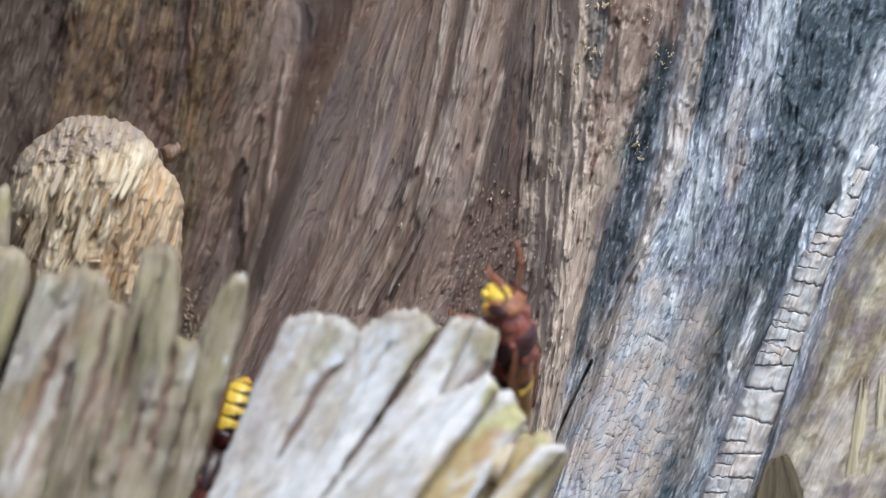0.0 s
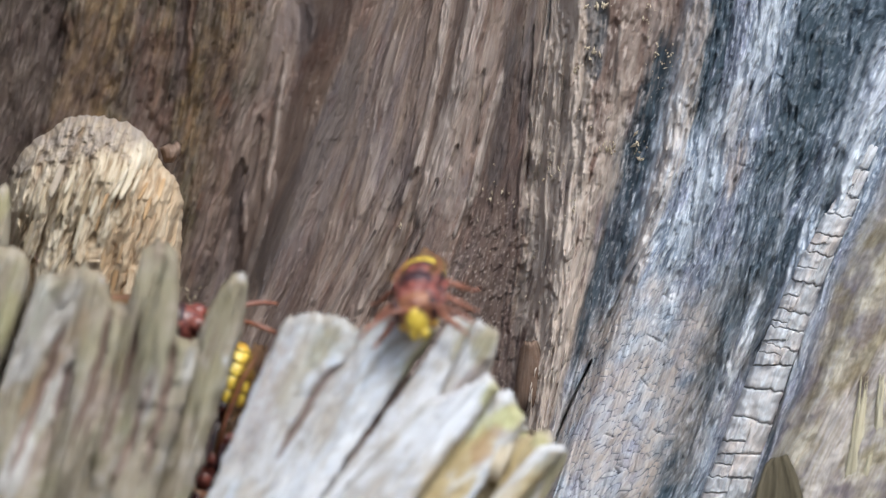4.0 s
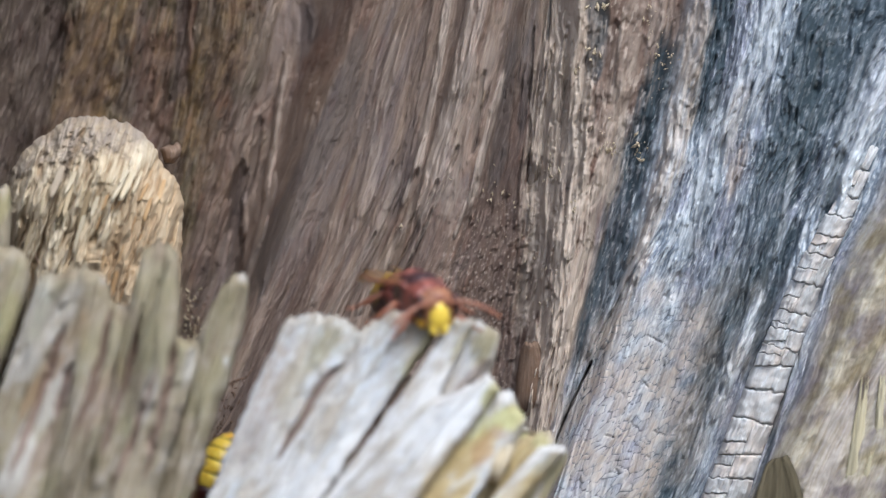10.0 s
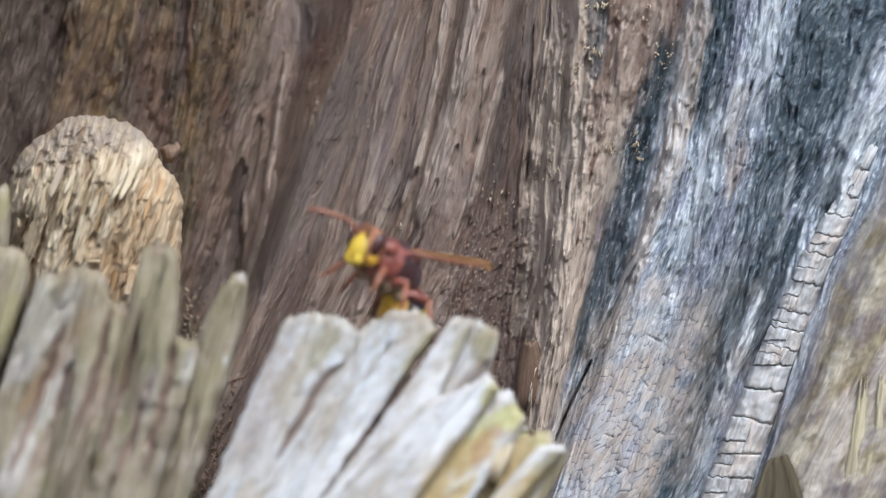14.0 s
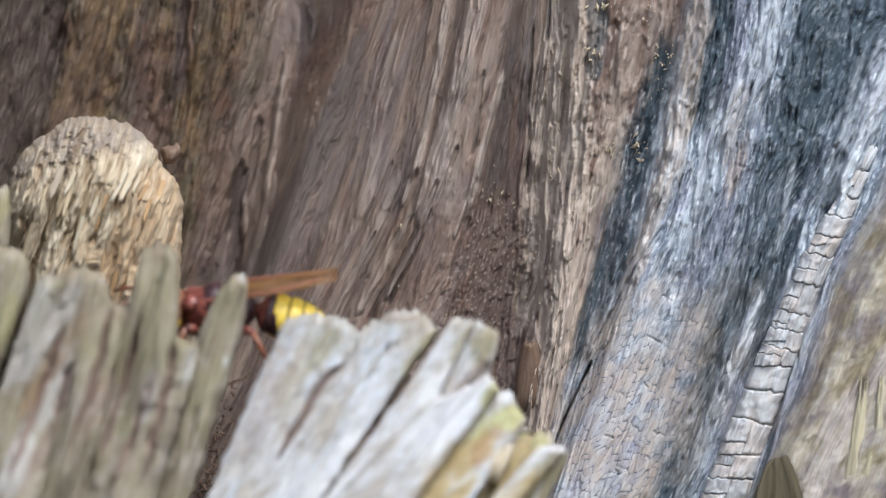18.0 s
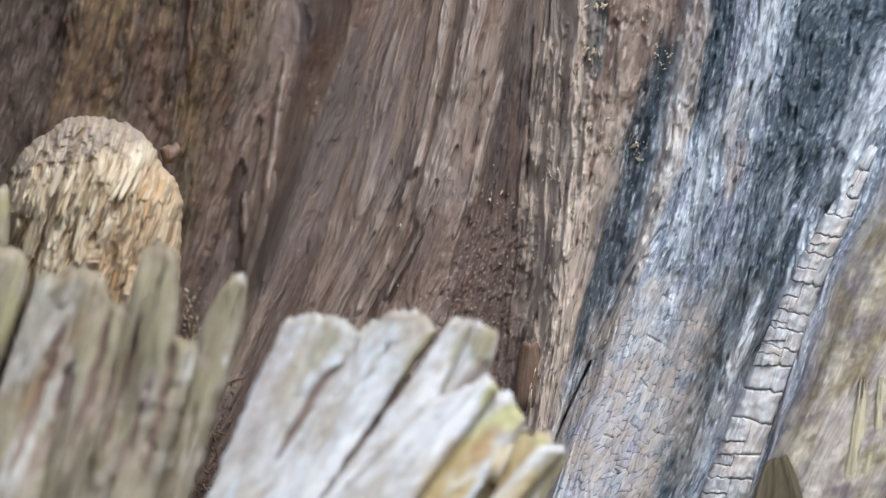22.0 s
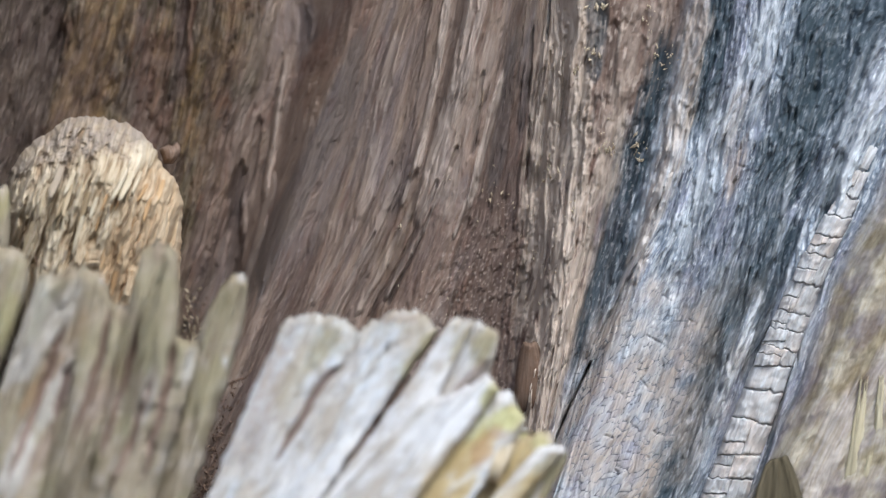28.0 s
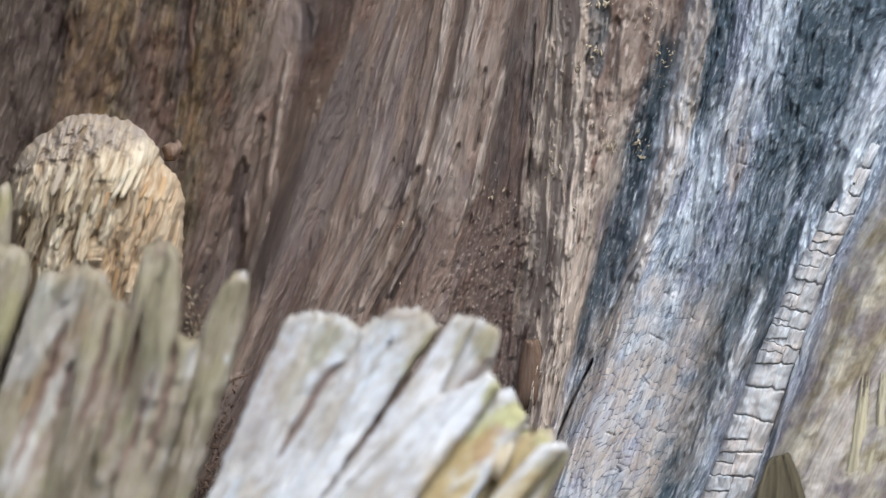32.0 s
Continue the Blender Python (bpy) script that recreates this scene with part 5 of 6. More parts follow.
def hornet(label):
    """Body along +x, back up (+z), 29 mm long, origin in the thorax."""
    h = tagged(empty("hornet"), label, "hornet", "hornets at the nest cleft")
    thorax = part("thorax", lathe([(-5.2 * MM, 0.6 * MM), (-4.9 * MM, 1.6 * MM), (-4.0 * MM, 2.3 * MM), (-2.4 * MM, 2.9 * MM), (-0.6 * MM, 3.3 * MM), (1.4 * MM, 3.25 * MM), (3.0 * MM, 2.8 * MM), (4.2 * MM, 2.1 * MM), (4.8 * MM, 1.2 * MM)],
                                  24, 1.04, 0.98, lambda i, a: 1 if i > 4 else 2 if math.sin(a) < -0.4 or i == 4 and math.sin(a) > 0.5 else 0), [BLACK, RUST, FUZZ], h, "dark reddish-brown hairy thorax")
    part("scutum", ball(0.4 * MM, 0, 1.0 * MM, 2.9 * MM, 2.95 * MM, 2.75 * MM), BLACK, thorax, "shining black-brown back plate")
    part("scutellum", ball(-2.6 * MM, 0, 2.6 * MM, 1.2 * MM, 1.8 * MM, 0.8 * MM), RUST, thorax)
    for side in (1, -1):
        part("collar", ball(3.6 * MM, side * 1.5 * MM, 1.2 * MM, 1.5 * MM, 1.4 * MM, 1.3 * MM), RUST, thorax)
        part("wing_root", ball(0.6 * MM, side * 2.5 * MM, 2.0 * MM, 1.0 * MM, 0.6 * MM, 0.6 * MM), RUST, thorax)
        for x in (2.6, 0.2, -2.4):
            part("hip", ball(x * MM, side * 1.5 * MM, -2.8 * MM, 0.9 * MM, 0.8 * MM, 1.0 * MM), FUZZ, thorax)

    head = part("head", ball(6.0 * MM, 0, 0.1 * MM, 1.7 * MM, 2.95 * MM, 2.75 * MM), AUBURN, h, "orange-brown head")
    part("face", lathe([(5.6 * MM, 1.6 * MM), (6.9 * MM, 1.6 * MM), (7.6 * MM, 1.4 * MM), (7.9 * MM, 0.95 * MM), (8.0 * MM, 0.3 * MM)], 20, 1.35, 1.0), YELLOW, head, "bright yellow face shield").data.transform(Matrix.Translation((0, 0, -0.75 * MM)))
    part("forehead", ball(6.7 * MM, 0, 1.75 * MM, 0.9 * MM, 1.1 * MM, 0.6 * MM), ORANGE, head, "orange brow")
    for side in (1, -1):
        part("eye", ball(6.5 * MM, side * 2.4 * MM, 0.5 * MM, 1.1 * MM, 0.65 * MM, 1.75 * MM), EYE_MAT, head)
        part("cheek", ball(5.9 * MM, side * 2.0 * MM, -1.2 * MM, 1.0 * MM, 0.7 * MM, 1.3 * MM), TIP, head)
        part("mandible", tube([(7.0 * MM, side * 0.75 * MM, -2.0 * MM), (7.2 * MM, side * 0.75 * MM, -2.8 * MM), (7.3 * MM, side * 0.35 * MM, -3.3 * MM)], [0.75 * MM, 0.6 * MM, 0.3 * MM]), YELLOW, head)
        ant = part("antenna", tube([(7.6 * MM, side * 0.6 * MM, 0.9 * MM), (8.8 * MM, side * 1.3 * MM, 1.7 * MM), (9.6 * MM, side * 1.7 * MM, 1.9 * MM), (11.4 * MM, side * 2.5 * MM, 1.8 * MM), (13.2 * MM, side * 3.2 * MM, 1.4 * MM), (14.8 * MM, side * 3.6 * MM, 0.8 * MM)],
                                   [0.26 * MM, 0.3 * MM, 0.3 * MM, 0.34 * MM, 0.34 * MM, 0.22 * MM]), ORANGE, head, "orange-brown feeler")
        pivot(ant, (7.6 * MM, side * 0.6 * MM, 0.9 * MM))

    belly = part("abdomen", lathe([(-5.0 * MM, 0.7 * MM), (-5.5 * MM, 1.2 * MM), (-5.9 * MM, 2.1 * MM), (-6.5 * MM, 2.75 * MM), (-7.4 * MM, 3.0 * MM)], 24, 0.95, 1.0,
                                  lambda i, a: 0 if i < 3 else 1), [RUST, BLACK], h, "waist and first brown ring of the abdomen")
    ends = [(-7.2, 2.85), (-9.3, 3.1), (-11.3, 3.0), (-13.2, 2.45), (-14.8, 1.6), (-16.0, 0.3)]
    for n in range(5):
        (x0, r0), (x1, r1) = ends[n], ends[n + 1]
        prof = [((x0 + (x1 - x0) * k / 8) * MM, (r0 + (r1 - r0) * k / 8 + (0.1 if k > 0 else -0.08) + 0.16 * math.sin(math.pi * k / 8)) * MM) for k in range(9)]

        def pick(i, a, n=n):
            low = -math.sin(a)
            tooth = 0.8 + (0, 1.5 + 5.5 * max(0.0, low + 0.35))[low > -0.45] * (1.15 - 0.14 * n)
            return 2 if low > 0.62 or n == 4 and i > 2 else 0 if i + 0.5 < tooth else 1
        part("abdomen_ring", lathe(prof, 28, 0.95, 1.0, pick), [BLACK, YELLOW, TIP], belly, "yellow ring with dark brown teeth")
    pivot(belly, (-5.0 * MM, 0, 0))
    for ring in belly.children:
        ring.location = (5.0 * MM, 0, 0)

    for side in (1, -1):
        bm = bmesh.new()
        rows = []
        for k in range(15):
            t = k / 14
            w = (0.8 + 3.7 * math.sin(math.pi * t ** 0.8 * 0.93)) * MM
            rows.append([bm.verts.new((0.6 * MM - 17.2 * MM * t, side * (2.0 * MM - 1.5 * MM * t) + w * (j / 5 - 0.45) * side, 2.4 * MM + 0.9 * MM * t + 0.2 * MM * (j % 2) - 0.35 * MM * (j - 2) * (0.4 + t) * 0.6 + side * 0.12 * MM)) for j in range(6)])
        for k in range(14):
            for j in range(5):
                bm.faces.new((rows[k][j], rows[k + 1][j], rows[k + 1][j + 1], rows[k][j + 1]))
        bmesh.ops.solidify(bm, geom=bm.faces[:], thickness=0.06 * MM)
        wing = part("wing", bm, WING, h, "smoky amber folded wing")
        part("wing_vein", tube([(0.6 * MM, side * 2.2 * MM, 2.4 * MM), (-5 * MM, side * 2.9 * MM, 2.5 * MM), (-11 * MM, side * 2.2 * MM, 2.8 * MM), (-15.0 * MM, side * 1.0 * MM, 3.2 * MM)], [0.3 * MM, 0.26 * MM, 0.2 * MM, 0.08 * MM], 6), ORANGE, wing)
        pivot(wing, (0.6 * MM, side * 2.0 * MM, 2.4 * MM))
        wing.children[0].location = (-0.6 * MM, -side * 2.0 * MM, -2.4 * MM)

        for n, (x, fx, fy, tx, ty) in enumerate(((2.6, 4.4, 3.4, 5.6, 4.6), (0.2, 0.4, 4.4, 0.2, 6.0), (-2.4, -5.0, 4.4, -7.2, 5.8))):
            leg = part("leg", tube([(x * MM, side * 1.6 * MM, -2.6 * MM), ((x + fx) / 2 * MM, side * 2.7 * MM, -2.0 * MM), (fx * MM, side * fy * MM, -1.6 * MM)], [0.7 * MM, 0.75 * MM, 0.5 * MM]), RUST, h, "reddish-brown jointed leg")
            shin = part("shin", tube([(fx * MM, side * fy * MM, -1.6 * MM), ((fx + tx) / 2 * MM, side * (fy + ty) / 2 * MM, -3.6 * MM), (tx * MM, side * ty * MM, -5.4 * MM)], [0.42 * MM, 0.46 * MM, 0.26 * MM]), ORANGE, leg)
            part("foot", tube([(tx * MM, side * ty * MM, -5.4 * MM), (tx * 1.1 * MM, side * ty * 1.06 * MM, -6.0 * MM), (tx * 1.2 * MM, side * ty * 1.12 * MM, -6.1 * MM)], [0.22 * MM, 0.18 * MM, 0.1 * MM]), ORANGE, leg)
            root = (x * MM, side * 1.6 * MM, -2.6 * MM)
            pivot(leg, root)
            for c in leg.children:
                c.location = -Vector(root)
    return h


walker = hornet("brown hornet, yellow face and banded abdomen, climbing on broken wood")
lurker = hornet("brown and yellow hornet deep in the cleft of broken wood")
second = hornet("brown and yellow hornet creeping behind the splintered boards")
flier = hornet("brown and yellow hornet in flight before the hollow trunk")


def small_fly():
    """A gnat, 6 mm long, along +x."""
    h = tagged(empty("midge"), "small pale yellow midge in flight before the trunk", "insect")
    pale = shell("pale_straw_chitin", (0.5, 0.42, 0.2), (0.68, 0.6, 0.36), 0.5)
    part("thorax", ball(0, 0, 0, 0.0011, 0.0009, 0.001), pale, h)
    part("head", ball(0.0014, 0, -0.0001, 0.0005, 0.0006, 0.0005), EYE_MAT, h, "dark head")
    part("abdomen", lathe([(-0.0008, 0.0005), (-0.0016, 0.0008), (-0.003, 0.0008), (-0.0042, 0.0004), (-0.0046, 0.0001)], 12), pale, h)
    for side in (1, -1):
        bm = bmesh.new()
        root = [bm.verts.new((0.0004 - 0.0045 * math.sin(math.pi * k / 10) * 0.3 - 0.0001 * k, side * (0.0006 + 0.0048 * math.sin(math.pi * k / 20)), 0.0008 + 0.0001 * k)) for k in range(11)]
        rear = [bm.verts.new((-0.0004 - 0.0022 * math.sin(math.pi * (k + 1) / 12), side * (0.0006 + 0.0046 * math.sin(math.pi * k / 20)), 0.0007 + 0.0001 * k)) for k in range(11)]
        for k in range(10):
            bm.faces.new((root[k], root[k + 1], rear[k + 1], rear[k]))
        bmesh.ops.solidify(bm, geom=bm.faces[:], thickness=0.00005)
        part("wing", bm, WING, h, "clear amber wing")
    return h


midge = small_fly()


def stance(u, v, y, ahead, back):
    """A hornet's pose: thorax at (u, v, y), its head towards ahead, its back towards back."""
    f = Vector(ahead).normalized()
    b = Vector(back)
    b = (b - f * b.dot(f)).normalized()
    side = b.cross(f)
    m = Matrix((f, side, b)).transposed().to_4x4()
    m.translation = at(u, v, y)
    return m


def motions():
    """Everything that moves, besides the camera."""
    a = [(0, 904, 597, 0.014, (-0.15, -0.6, 0.75), (0.6, -0.7, 0.1)), (0.4, 903, 588, 0.014, (-0.3, -0.6, 0.65), (0.6, -0.6, 0.3)), (1.0, 903, 556, 0.014, (-0.62, -0.6, 0.38), (0.5, -0.4, 0.7)),
         (1.4, 898, 552, 0.014, (-0.66, -0.58, 0.36), (0.5, -0.3, 0.75)), (1.6, 820, 495, 0.012, (-0.85, -0.2, 0.4), (0.35, -0.25, 0.9)), (1.8, 745, 489, 0.012, (-0.95, -0.25, 0.05), (0.1, -0.25, 1)),
         (2.0, 637, 506, 0.012, (-0.95, -0.1, -0.15), (0, -0.25, 1)), (2.2, 660, 502, 0.012, (-0.95, -0.2, -0.12), (0, -0.2, 1)), (2.4, 692, 499, 0.012, (-0.95, -0.25, -0.14), (0, -0.15, 1)),
         (2.6, 706, 508, 0.007, (-0.8, -0.55, -0.2), (0, 0.1, 1)), (3.0, 728, 524, -0.004, (-0.46, -0.84, -0.24), (-0.1, 0.1, 1)), (3.4, 740, 526, -0.005, (-0.25, -0.9, -0.28), (-0.2, 0.2, 1)),
         (4.4, 740, 526, -0.003, (0.1, -0.9, -0.36), (-0.1, 0.4, 0.9)), (5.5, 746, 528, 0.0, (0.42, -0.88, -0.23), (-0.2, 0.25, 0.95)), (7.0, 746, 529, 0.0, (0.42, -0.88, -0.23), (-0.2, 0.25, 0.95)),
         (9.0, 743, 529, 0.0, (0.42, -0.88, -0.23), (-0.2, 0.25, 0.95)), (10.3, 741, 527, 0.0, (0.34, -0.9, -0.23), (-0.18, 0.25, 0.95)), (13.1, 738, 524, 0.0, (0.3, -0.91, -0.23), (-0.18, 0.25, 0.95)),
         (13.3, 741, 523, 0.0, (-0.15, -0.9, -0.05), (0.15, 0.1, 1)), (13.4, 759, 500, 0.008, (-0.3, -0.72, 0.6), (0.5, 0.3, 0.8)), (13.6, 748, 488, 0.008, (-0.35, -0.72, 0.6), (0.5, 0.3, 0.8)),
         (13.8, 712, 476, 0.006, (-0.52, -0.72, 0.45), (0.45, 0.2, 0.8)), (14.2, 688, 472, 0.006, (-0.55, -0.7, 0.45), (0.45, 0.2, 0.8)), (14.5, 684, 482, 0.008, (-0.6, -0.66, 0.4), (0.35, 0.1, 0.9)),
         (15.5, 625, 500, 0.012, (-0.9, -0.3, 0.0), (0.1, -0.2, 1)), (16.5, 529, 529, 0.013, (-0.98, -0.1, -0.1), (0.0, -0.4, 1)), (17.0, 484, 533, 0.013, (-0.97, -0.1, -0.14), (0, -0.4, 1)),
         (17.2, 485, 551, 0.014, (-0.93, 0, -0.32), (-0.2, -0.4, 1)), (17.5, 448, 564, 0.016, (-0.98, 0, -0.12), (0, -0.4, 1)), (18.0, 386, 546, 0.016, (-0.98, 0, 0.02), (0, -0.4, 1)),
         (18.5, 386, 534, 0.018, (-0.94, -0.05, 0.2), (0.15, -0.4, 0.95)), (19.0, 372, 532, 0.018, (-0.92, -0.05, 0.3), (0.25, -0.45, 0.9)), (19.6, 324, 520, 0.02, (-0.93, -0.05, 0.28), (0.2, -0.45, 0.9)),
         (20.0, 296, 516, 0.022, (-0.93, 0, 0.3), (0.1, -0.4, 0.9)), (20.1, 276, 510, 0.023, (-0.93, 0, 0.3), (0.15, -0.4, 0.9)), (20.2, 188, 468, 0.024, (-0.9, 0, 0.36), (0.3, -0.4, 0.9)),
         (20.3, 126, 480, 0.026, (-0.92, 0, 0.28), (0.2, -0.4, 0.9)), (20.4, -190, 430, 0.03, (-0.95, 0.1, 0.1), (0.1, -0.4, 0.9)), (20.8, -900, 300, 0.0, (-0.95, -0.1, 0.1), (0.1, -0.4, 0.9)), (32, -1600, 300, -0.1, (-0.9, -0.3, 0.1), (0.1, -0.4, 0.9))]
    walk(walker, [(t, stance(u, v, y, f, b)) for t, u, v, y, f, b in a])

    # the walker's abdomen droops and its wings lift: seconds, droop, wing lift, wing spread, feelers' spread
    bends = [(0, 25, -12, 2, 0), (0.4, 40, -18, 2, 0), (1.0, 80, -34, 4, 0), (1.4, 75, -34, 4, 0), (1.6, 48, -8, 0, 0), (1.8, 40, 8, 0, 0), (2.0, 32, 12, 0, 0), (2.4, 50, 5, 0, 0), (3.0, 30, -10, 4, 20), (3.4, 14, -10, 0, 40), (5.5, 26, -12, 7, 48),
             (13.1, 26, -12, 7, 48), (13.3, 16, 4, 4, 30), (13.4, 60, 18, 6, 16), (14.2, 76, 18, 4, 14), (14.5, 58, 14, 2, 10), (15.5, 20, 12, 0, 0), (16.5, 12, 10, 0, 0), (17.2, 4, 14, 0, 0), (18.0, 16, 8, 0, 0),
             (18.5, 62, 2, 0, 0), (19.0, 66, 2, 0, 0), (19.6, 54, 12, 0, 0), (20.0, 44, 14, 0, 0), (20.2, 30, 10, 14, 0), (20.3, 20, 24, 24, 0), (20.8, 20, 24, 40, 0), (32, 20, 24, 40, 0)]
    for o in walker.children:
        at0 = o.location.copy()
        if o.name.startswith("abdomen"):
            walk(o, [(t, pose(*at0, 0, -d, 0)) for t, d, *_ in bends])
        if o.name.startswith("wing"):
            side = 1 if at0.y > 0 else -1
            walk(o, [(t, pose(*at0, 0, lift, -side * out)) for t, _, lift, out, _ in bends])
        if o.name.startswith("leg"):
            side = 1 if at0.y > 0 else -1
            walk(o, [(t, pose(*at0, side * out, 0, 0)) for t, out in ((0, 0), (2.6, 0), (3.4, 22), (5.5, 34), (13.1, 34), (13.4, 0), (32, 0))])
        if o.name.startswith("head"):
            for c in o.children:
                if c.name.startswith("antenna"):
                    root = c.location.copy()
                    side = 1 if root.y > 0 else -1
                    walk(c, [(t, pose(*root, 0, 0.3 * out, side * out)) for t, *_, out in bends])

    up, down = (-0.3, -0.3, 0.9), (-0.2, -0.2, -0.95)
    b = [(0, 362, 858, 0.022, (-0.35, -0.2, -0.9), (-0.85, -0.35, 0.1)), (0.5, 366, 858, 0.022, (-0.35, -0.2, -0.9), (-0.85, -0.35, 0.1)), (0.8, 380, 820, 0.022, (0.25, -0.5, 0.6), (0.7, -0.2, 0.3)),
         (1.0, 384, 790, 0.022, (0.3, -0.5, 0.75), (0.7, -0.4, 0.3)), (1.2, 396, 740, 0.022, (0.35, -0.4, 0.8), (0.7, -0.5, 0.2)), (1.45, 418, 690, 0.022, (0.4, -0.3, 0.85), (0.8, -0.5, 0.1)), (1.6, 392, 810, 0.022, (0.3, -0.2, 0.9), (0.3, -0.95, 0)),
         (1.8, 390, 790, 0.022, (0.35, -0.2, 0.9), (0.3, -0.95, 0)), (2.0, 430, 668, 0.022, (0.45, -0.2, 0.85), (0.3, -0.95, 0)), (2.2, 408, 730, 0.022, (0.35, -0.2, 0.9), (0.3, -0.95, 0)),
         (2.4, 398, 724, 0.022, (0.4, 0.1, 0.88), (0.75, -0.6, 0)), (2.5, 388, 770, 0.022, (0.1, 0.9, 0.4), (0.85, -0.4, 0.1)), (2.57, 384, 790, 0.022, (0, 0.95, -0.3), (0.85, -0.3, 0.1)), (2.65, 380, 805, 0.022, (-0.2, 0.3, -0.9), (0.85, -0.4, 0.1)), (3.0, 378, 812, 0.022, (-0.3, -0.1, -0.9), (0.85, -0.4, 0.1)),
         (3.5, 370, 800, 0.022, (-0.3, -0.1, -0.9), (0.85, -0.4, 0.1)), (4.4, 372, 806, 0.022, (-0.2, 0.5, -0.8), (0.85, -0.4, 0.1)), (4.6, 380, 800, 0.022, (0.1, 0.95, 0.1), (0.85, -0.3, 0.1)), (4.8, 388, 790, 0.022, (0.3, 0.5, 0.75), (0.7, -0.6, 0.1)),
         (5.5, 396, 780, 0.022, (0.3, -0.2, 0.9), (0.3, -0.95, 0)), (5.9, 394, 800, 0.022, (0.3, -0.2, 0.9), (0.3, -0.95, 0)), (6.5, 370, 880, 0.022, (0.3, -0.2, 0.9), (0.3, -0.95, 0)), (7.0, 300, 1100, 0.022, (0.3, -0.2, 0.9), (0.3, -0.95, 0)),
         (13.1, 300, 1100, 0.022, (0.3, -0.2, 0.9), (0.3, -0.95, 0)), (13.3, 372, 840, 0.022, (0.35, -0.2, 0.9), (0.3, -0.95, 0)), (13.45, 362, 830, 0.022, (0.3, -0.3, -0.9), (0.5, -0.8, 0)), (13.8, 300, 1100, 0.022, (-0.1, -0.3, -0.9), (0.5, -0.8, 0)),
         (32, 300, 1100, 0.022, (-0.1, -0.3, -0.9), (0.5, -0.8, 0))]
    walk(lurker, [(t, stance(u, v, y, f, k)) for t, u, v, y, f, k in b])

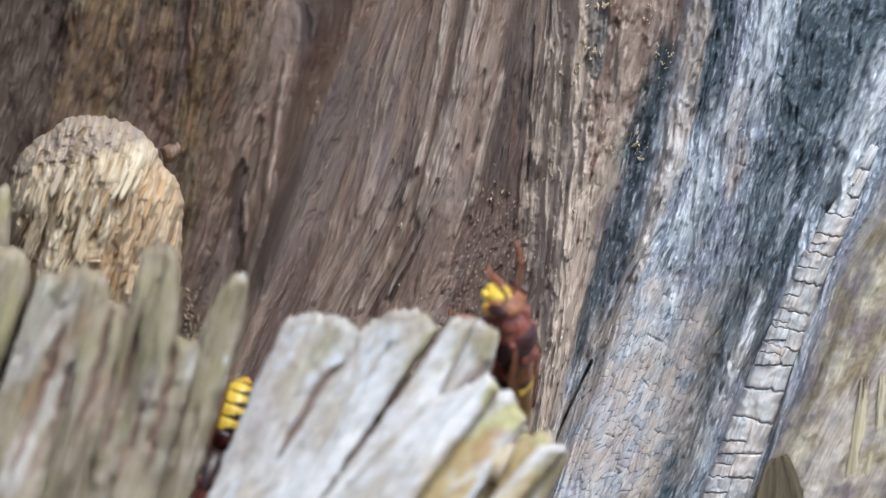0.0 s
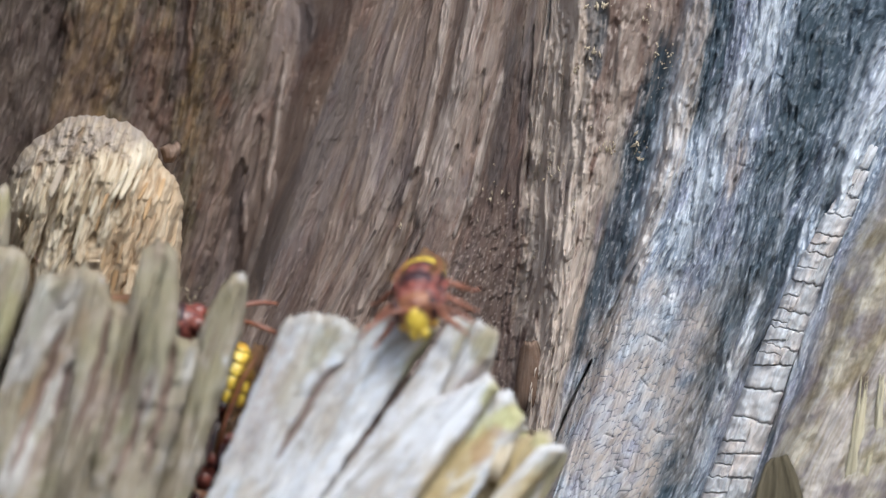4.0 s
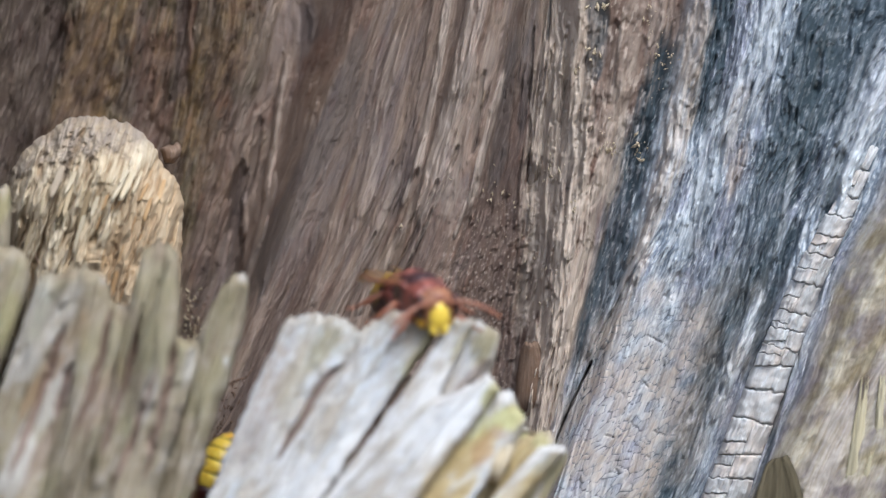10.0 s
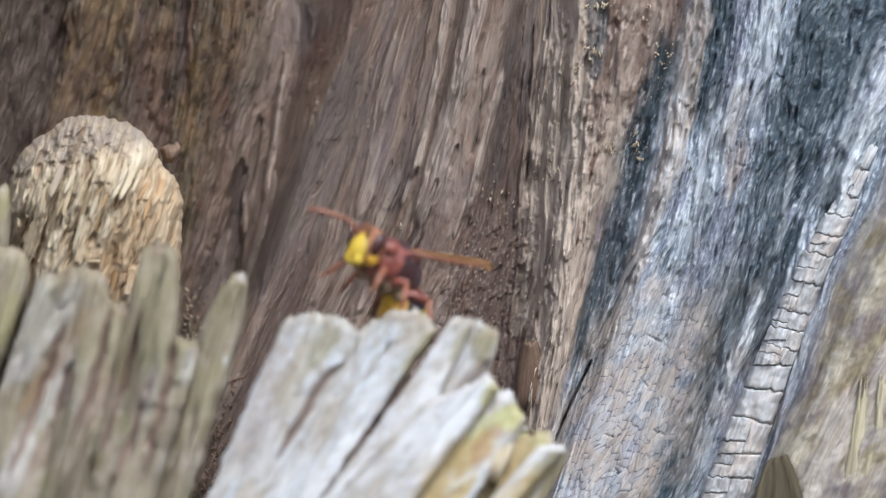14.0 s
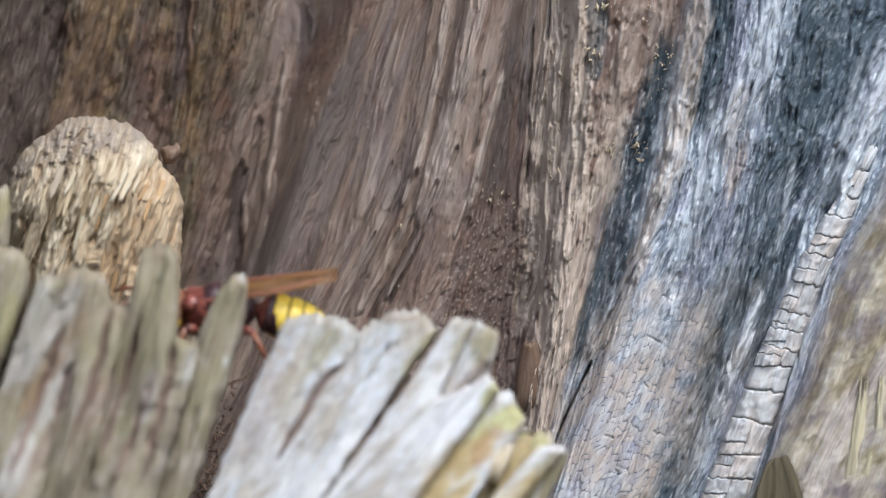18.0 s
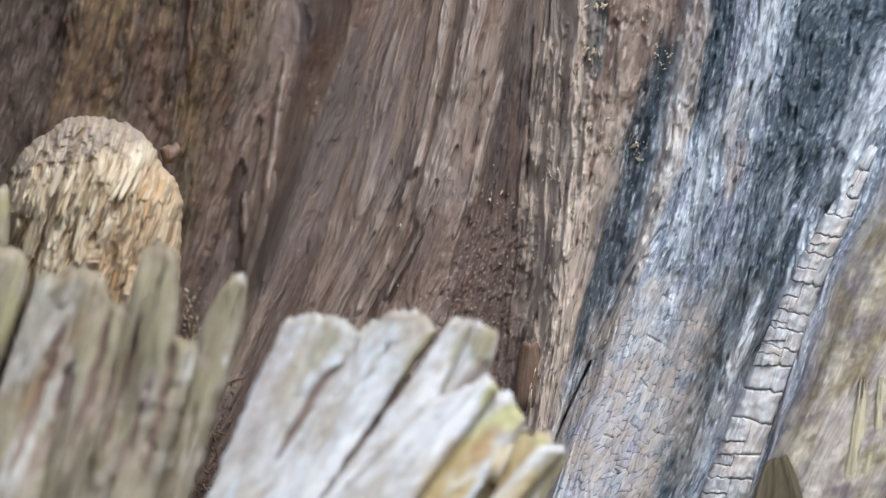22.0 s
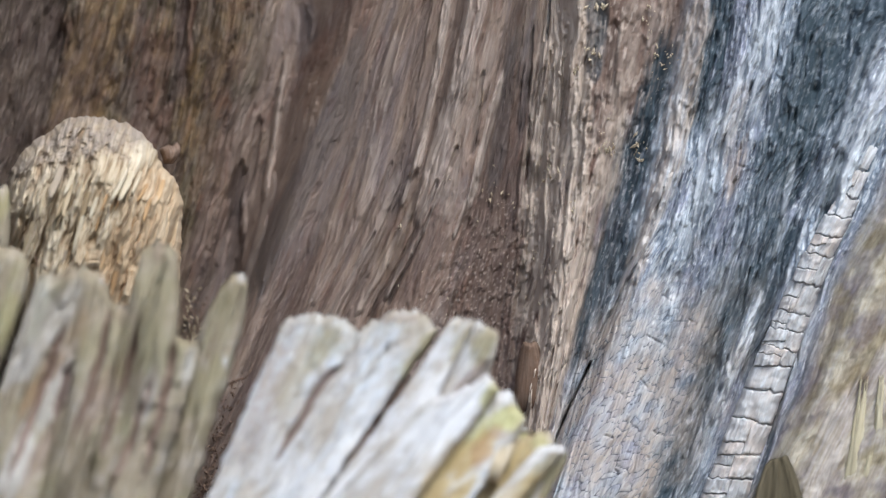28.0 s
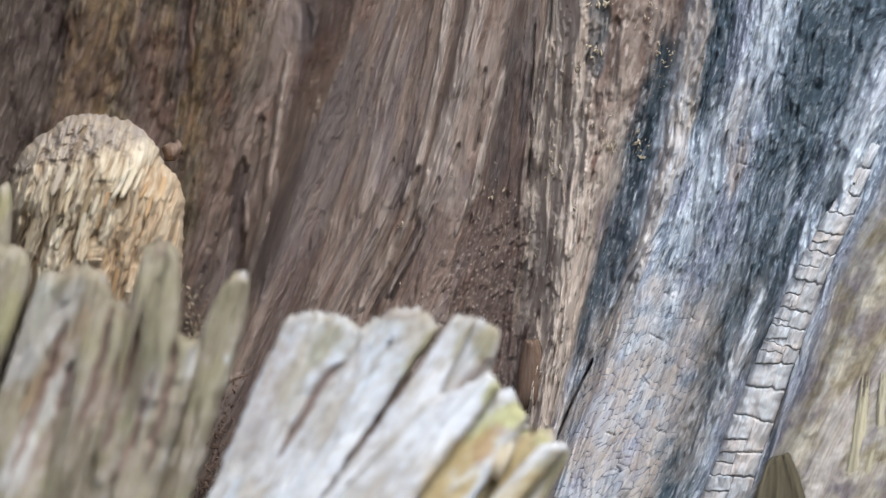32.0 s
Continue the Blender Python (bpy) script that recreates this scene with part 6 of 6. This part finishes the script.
    c = [(0, 150, 700, 0.030, (0.9, 0, 0.2), (-0.2, -0.3, 1)), (2.4, 200, 640, 0.028, (0.9, 0, 0.2), (-0.2, -0.3, 1)), (3.0, 300, 600, 0.024, (0.95, 0, 0.1), (0, -0.6, 0.8)), (3.4, 306, 588, 0.024, (0.95, 0, 0.1), (0, -0.6, 0.8)),
         (4.5, 300, 570, 0.022, (0.98, 0, -0.05), (0, -0.5, 0.9)), (5.5, 318, 540, 0.018, (0.95, -0.1, -0.15), (0.1, -0.4, 0.9)), (5.7, 340, 590, 0.018, (0.85, -0.1, -0.5), (0.5, -0.4, 0.8)),
         (5.9, 372, 624, 0.019, (0.6, -0.1, -0.8), (0.7, -0.4, 0.5)), (6.1, 378, 664, 0.020, (0.4, -0.1, -0.9), (0.8, -0.5, 0.3)), (6.3, 390, 690, 0.021, (0.2, -0.1, -0.95), (0.8, -0.5, 0.2)),
         (6.5, 386, 740, 0.022, (0, -0.1, -1), (0.8, -0.6, 0.1)), (6.7, 376, 796, 0.022, (-0.3, -0.2, -0.95), (-0.8, -0.45, 0.2)), (7.0, 366, 834, 0.022, (-0.35, -0.2, -0.9), (-0.8, -0.45, 0.2)), (7.3, 348, 896, 0.022, (-0.35, -0.2, -0.9), (-0.8, -0.45, 0.2)),
         (9.0, 337, 942, 0.022, (-0.35, -0.2, -0.9), (-0.8, -0.45, 0.2)), (10.0, 334, 956, 0.022, (-0.35, -0.2, -0.9), (-0.8, -0.45, 0.2)), (11.0, 312, 985, 0.022, (-0.35, -0.2, -0.9), (-0.8, -0.45, 0.2)), (12.0, 280, 1090, 0.024, (-0.35, -0.2, -0.9), (-0.8, -0.45, 0.2)), (12.7, 240, 960, 0.03, (-0.9, 0, -0.2), (-0.2, -0.45, 0.9)), (13.3, 200, 700, 0.03, (-0.8, 0, 0.55), (0.4, -0.4, 0.8)),
         (13.4, 180, 600, 0.028, (-0.9, 0, 0.35), (0.3, -0.4, 0.9)), (13.5, 84, 490, 0.026, (-0.97, 0, 0.1), (0, -0.4, 1)), (13.6, 20, 620, 0.03, (-0.9, 0, -0.4), (-0.2, -0.4, 1)), (13.9, -260, 760, 0.03, (-0.9, 0, -0.3), (0, -0.4, 1)),
         (32, -420, 900, 0.03, (-0.9, 0, -0.3), (0, -0.4, 1))]
    for o in second.children:
        if o.name.startswith("wing"):
            at0 = o.location.copy()
            walk(o, [(t, pose(*at0, 0, lift, 0)) for t, lift in ((0, 4), (4.5, 6), (5.5, 16), (6.1, 30), (6.5, 8), (32, 4))])
    walk(second, [(t, stance(u, v, y, f, k)) for t, u, v, y, f, k in c])

    # out of sight, the flier clings to the trunk
    perch = (-780, -430, wall_y(-780, -430) - 0.0075, (-0.25, 0, 0.95), (0.6, -0.8, 0))
    d = [(0, 150, 1100, 0.03, (0.1, 0, 1), (0.3, -0.9, 0)), (12.6, 150, 900, 0.03, (0.1, 0, 1), (0.3, -0.9, 0)), (13.1, 180, 600, 0.024, (0.4, -0.1, 0.9), (0, -0.9, 0.4)), (13.2, 362, 345, -0.004, (0.82, -0.1, 0.55), (-0.2, -0.8, 0.5)),
         (13.3, 625, 78, -0.04, (-0.5, -0.2, 0.8), (0.5, -0.8, 0.2)), (13.4, 560, -330, -0.07, (-0.6, -0.2, 0.75), (0.4, -0.8, 0.3)), (14.2, -760, -420, -0.09, (-0.3, -0.3, 0.9), (0.8, -0.6, 0)), (14.6, *perch), (32, *perch)]
    walk(flier, [(t, stance(u, v, y, f, k)) for t, u, v, y, f, k in d])
    drop = (0.1, 0, -0.95), (0.9, -0.4, 0.1)
    e = [(0, 1900, -4000, -0.1), (16.8, 1500, -2500, -0.08), (17.4, 1118, -300, -0.04), (17.5, 1110, 205, -0.03), (17.6, 1100, 1120, -0.03), (18.5, 700, 4200, -0.1), (32, -2600, 4600, -0.2)]
    walk(midge, [(t, stance(u, v, y, *drop)) for t, u, v, y in e])


motions()
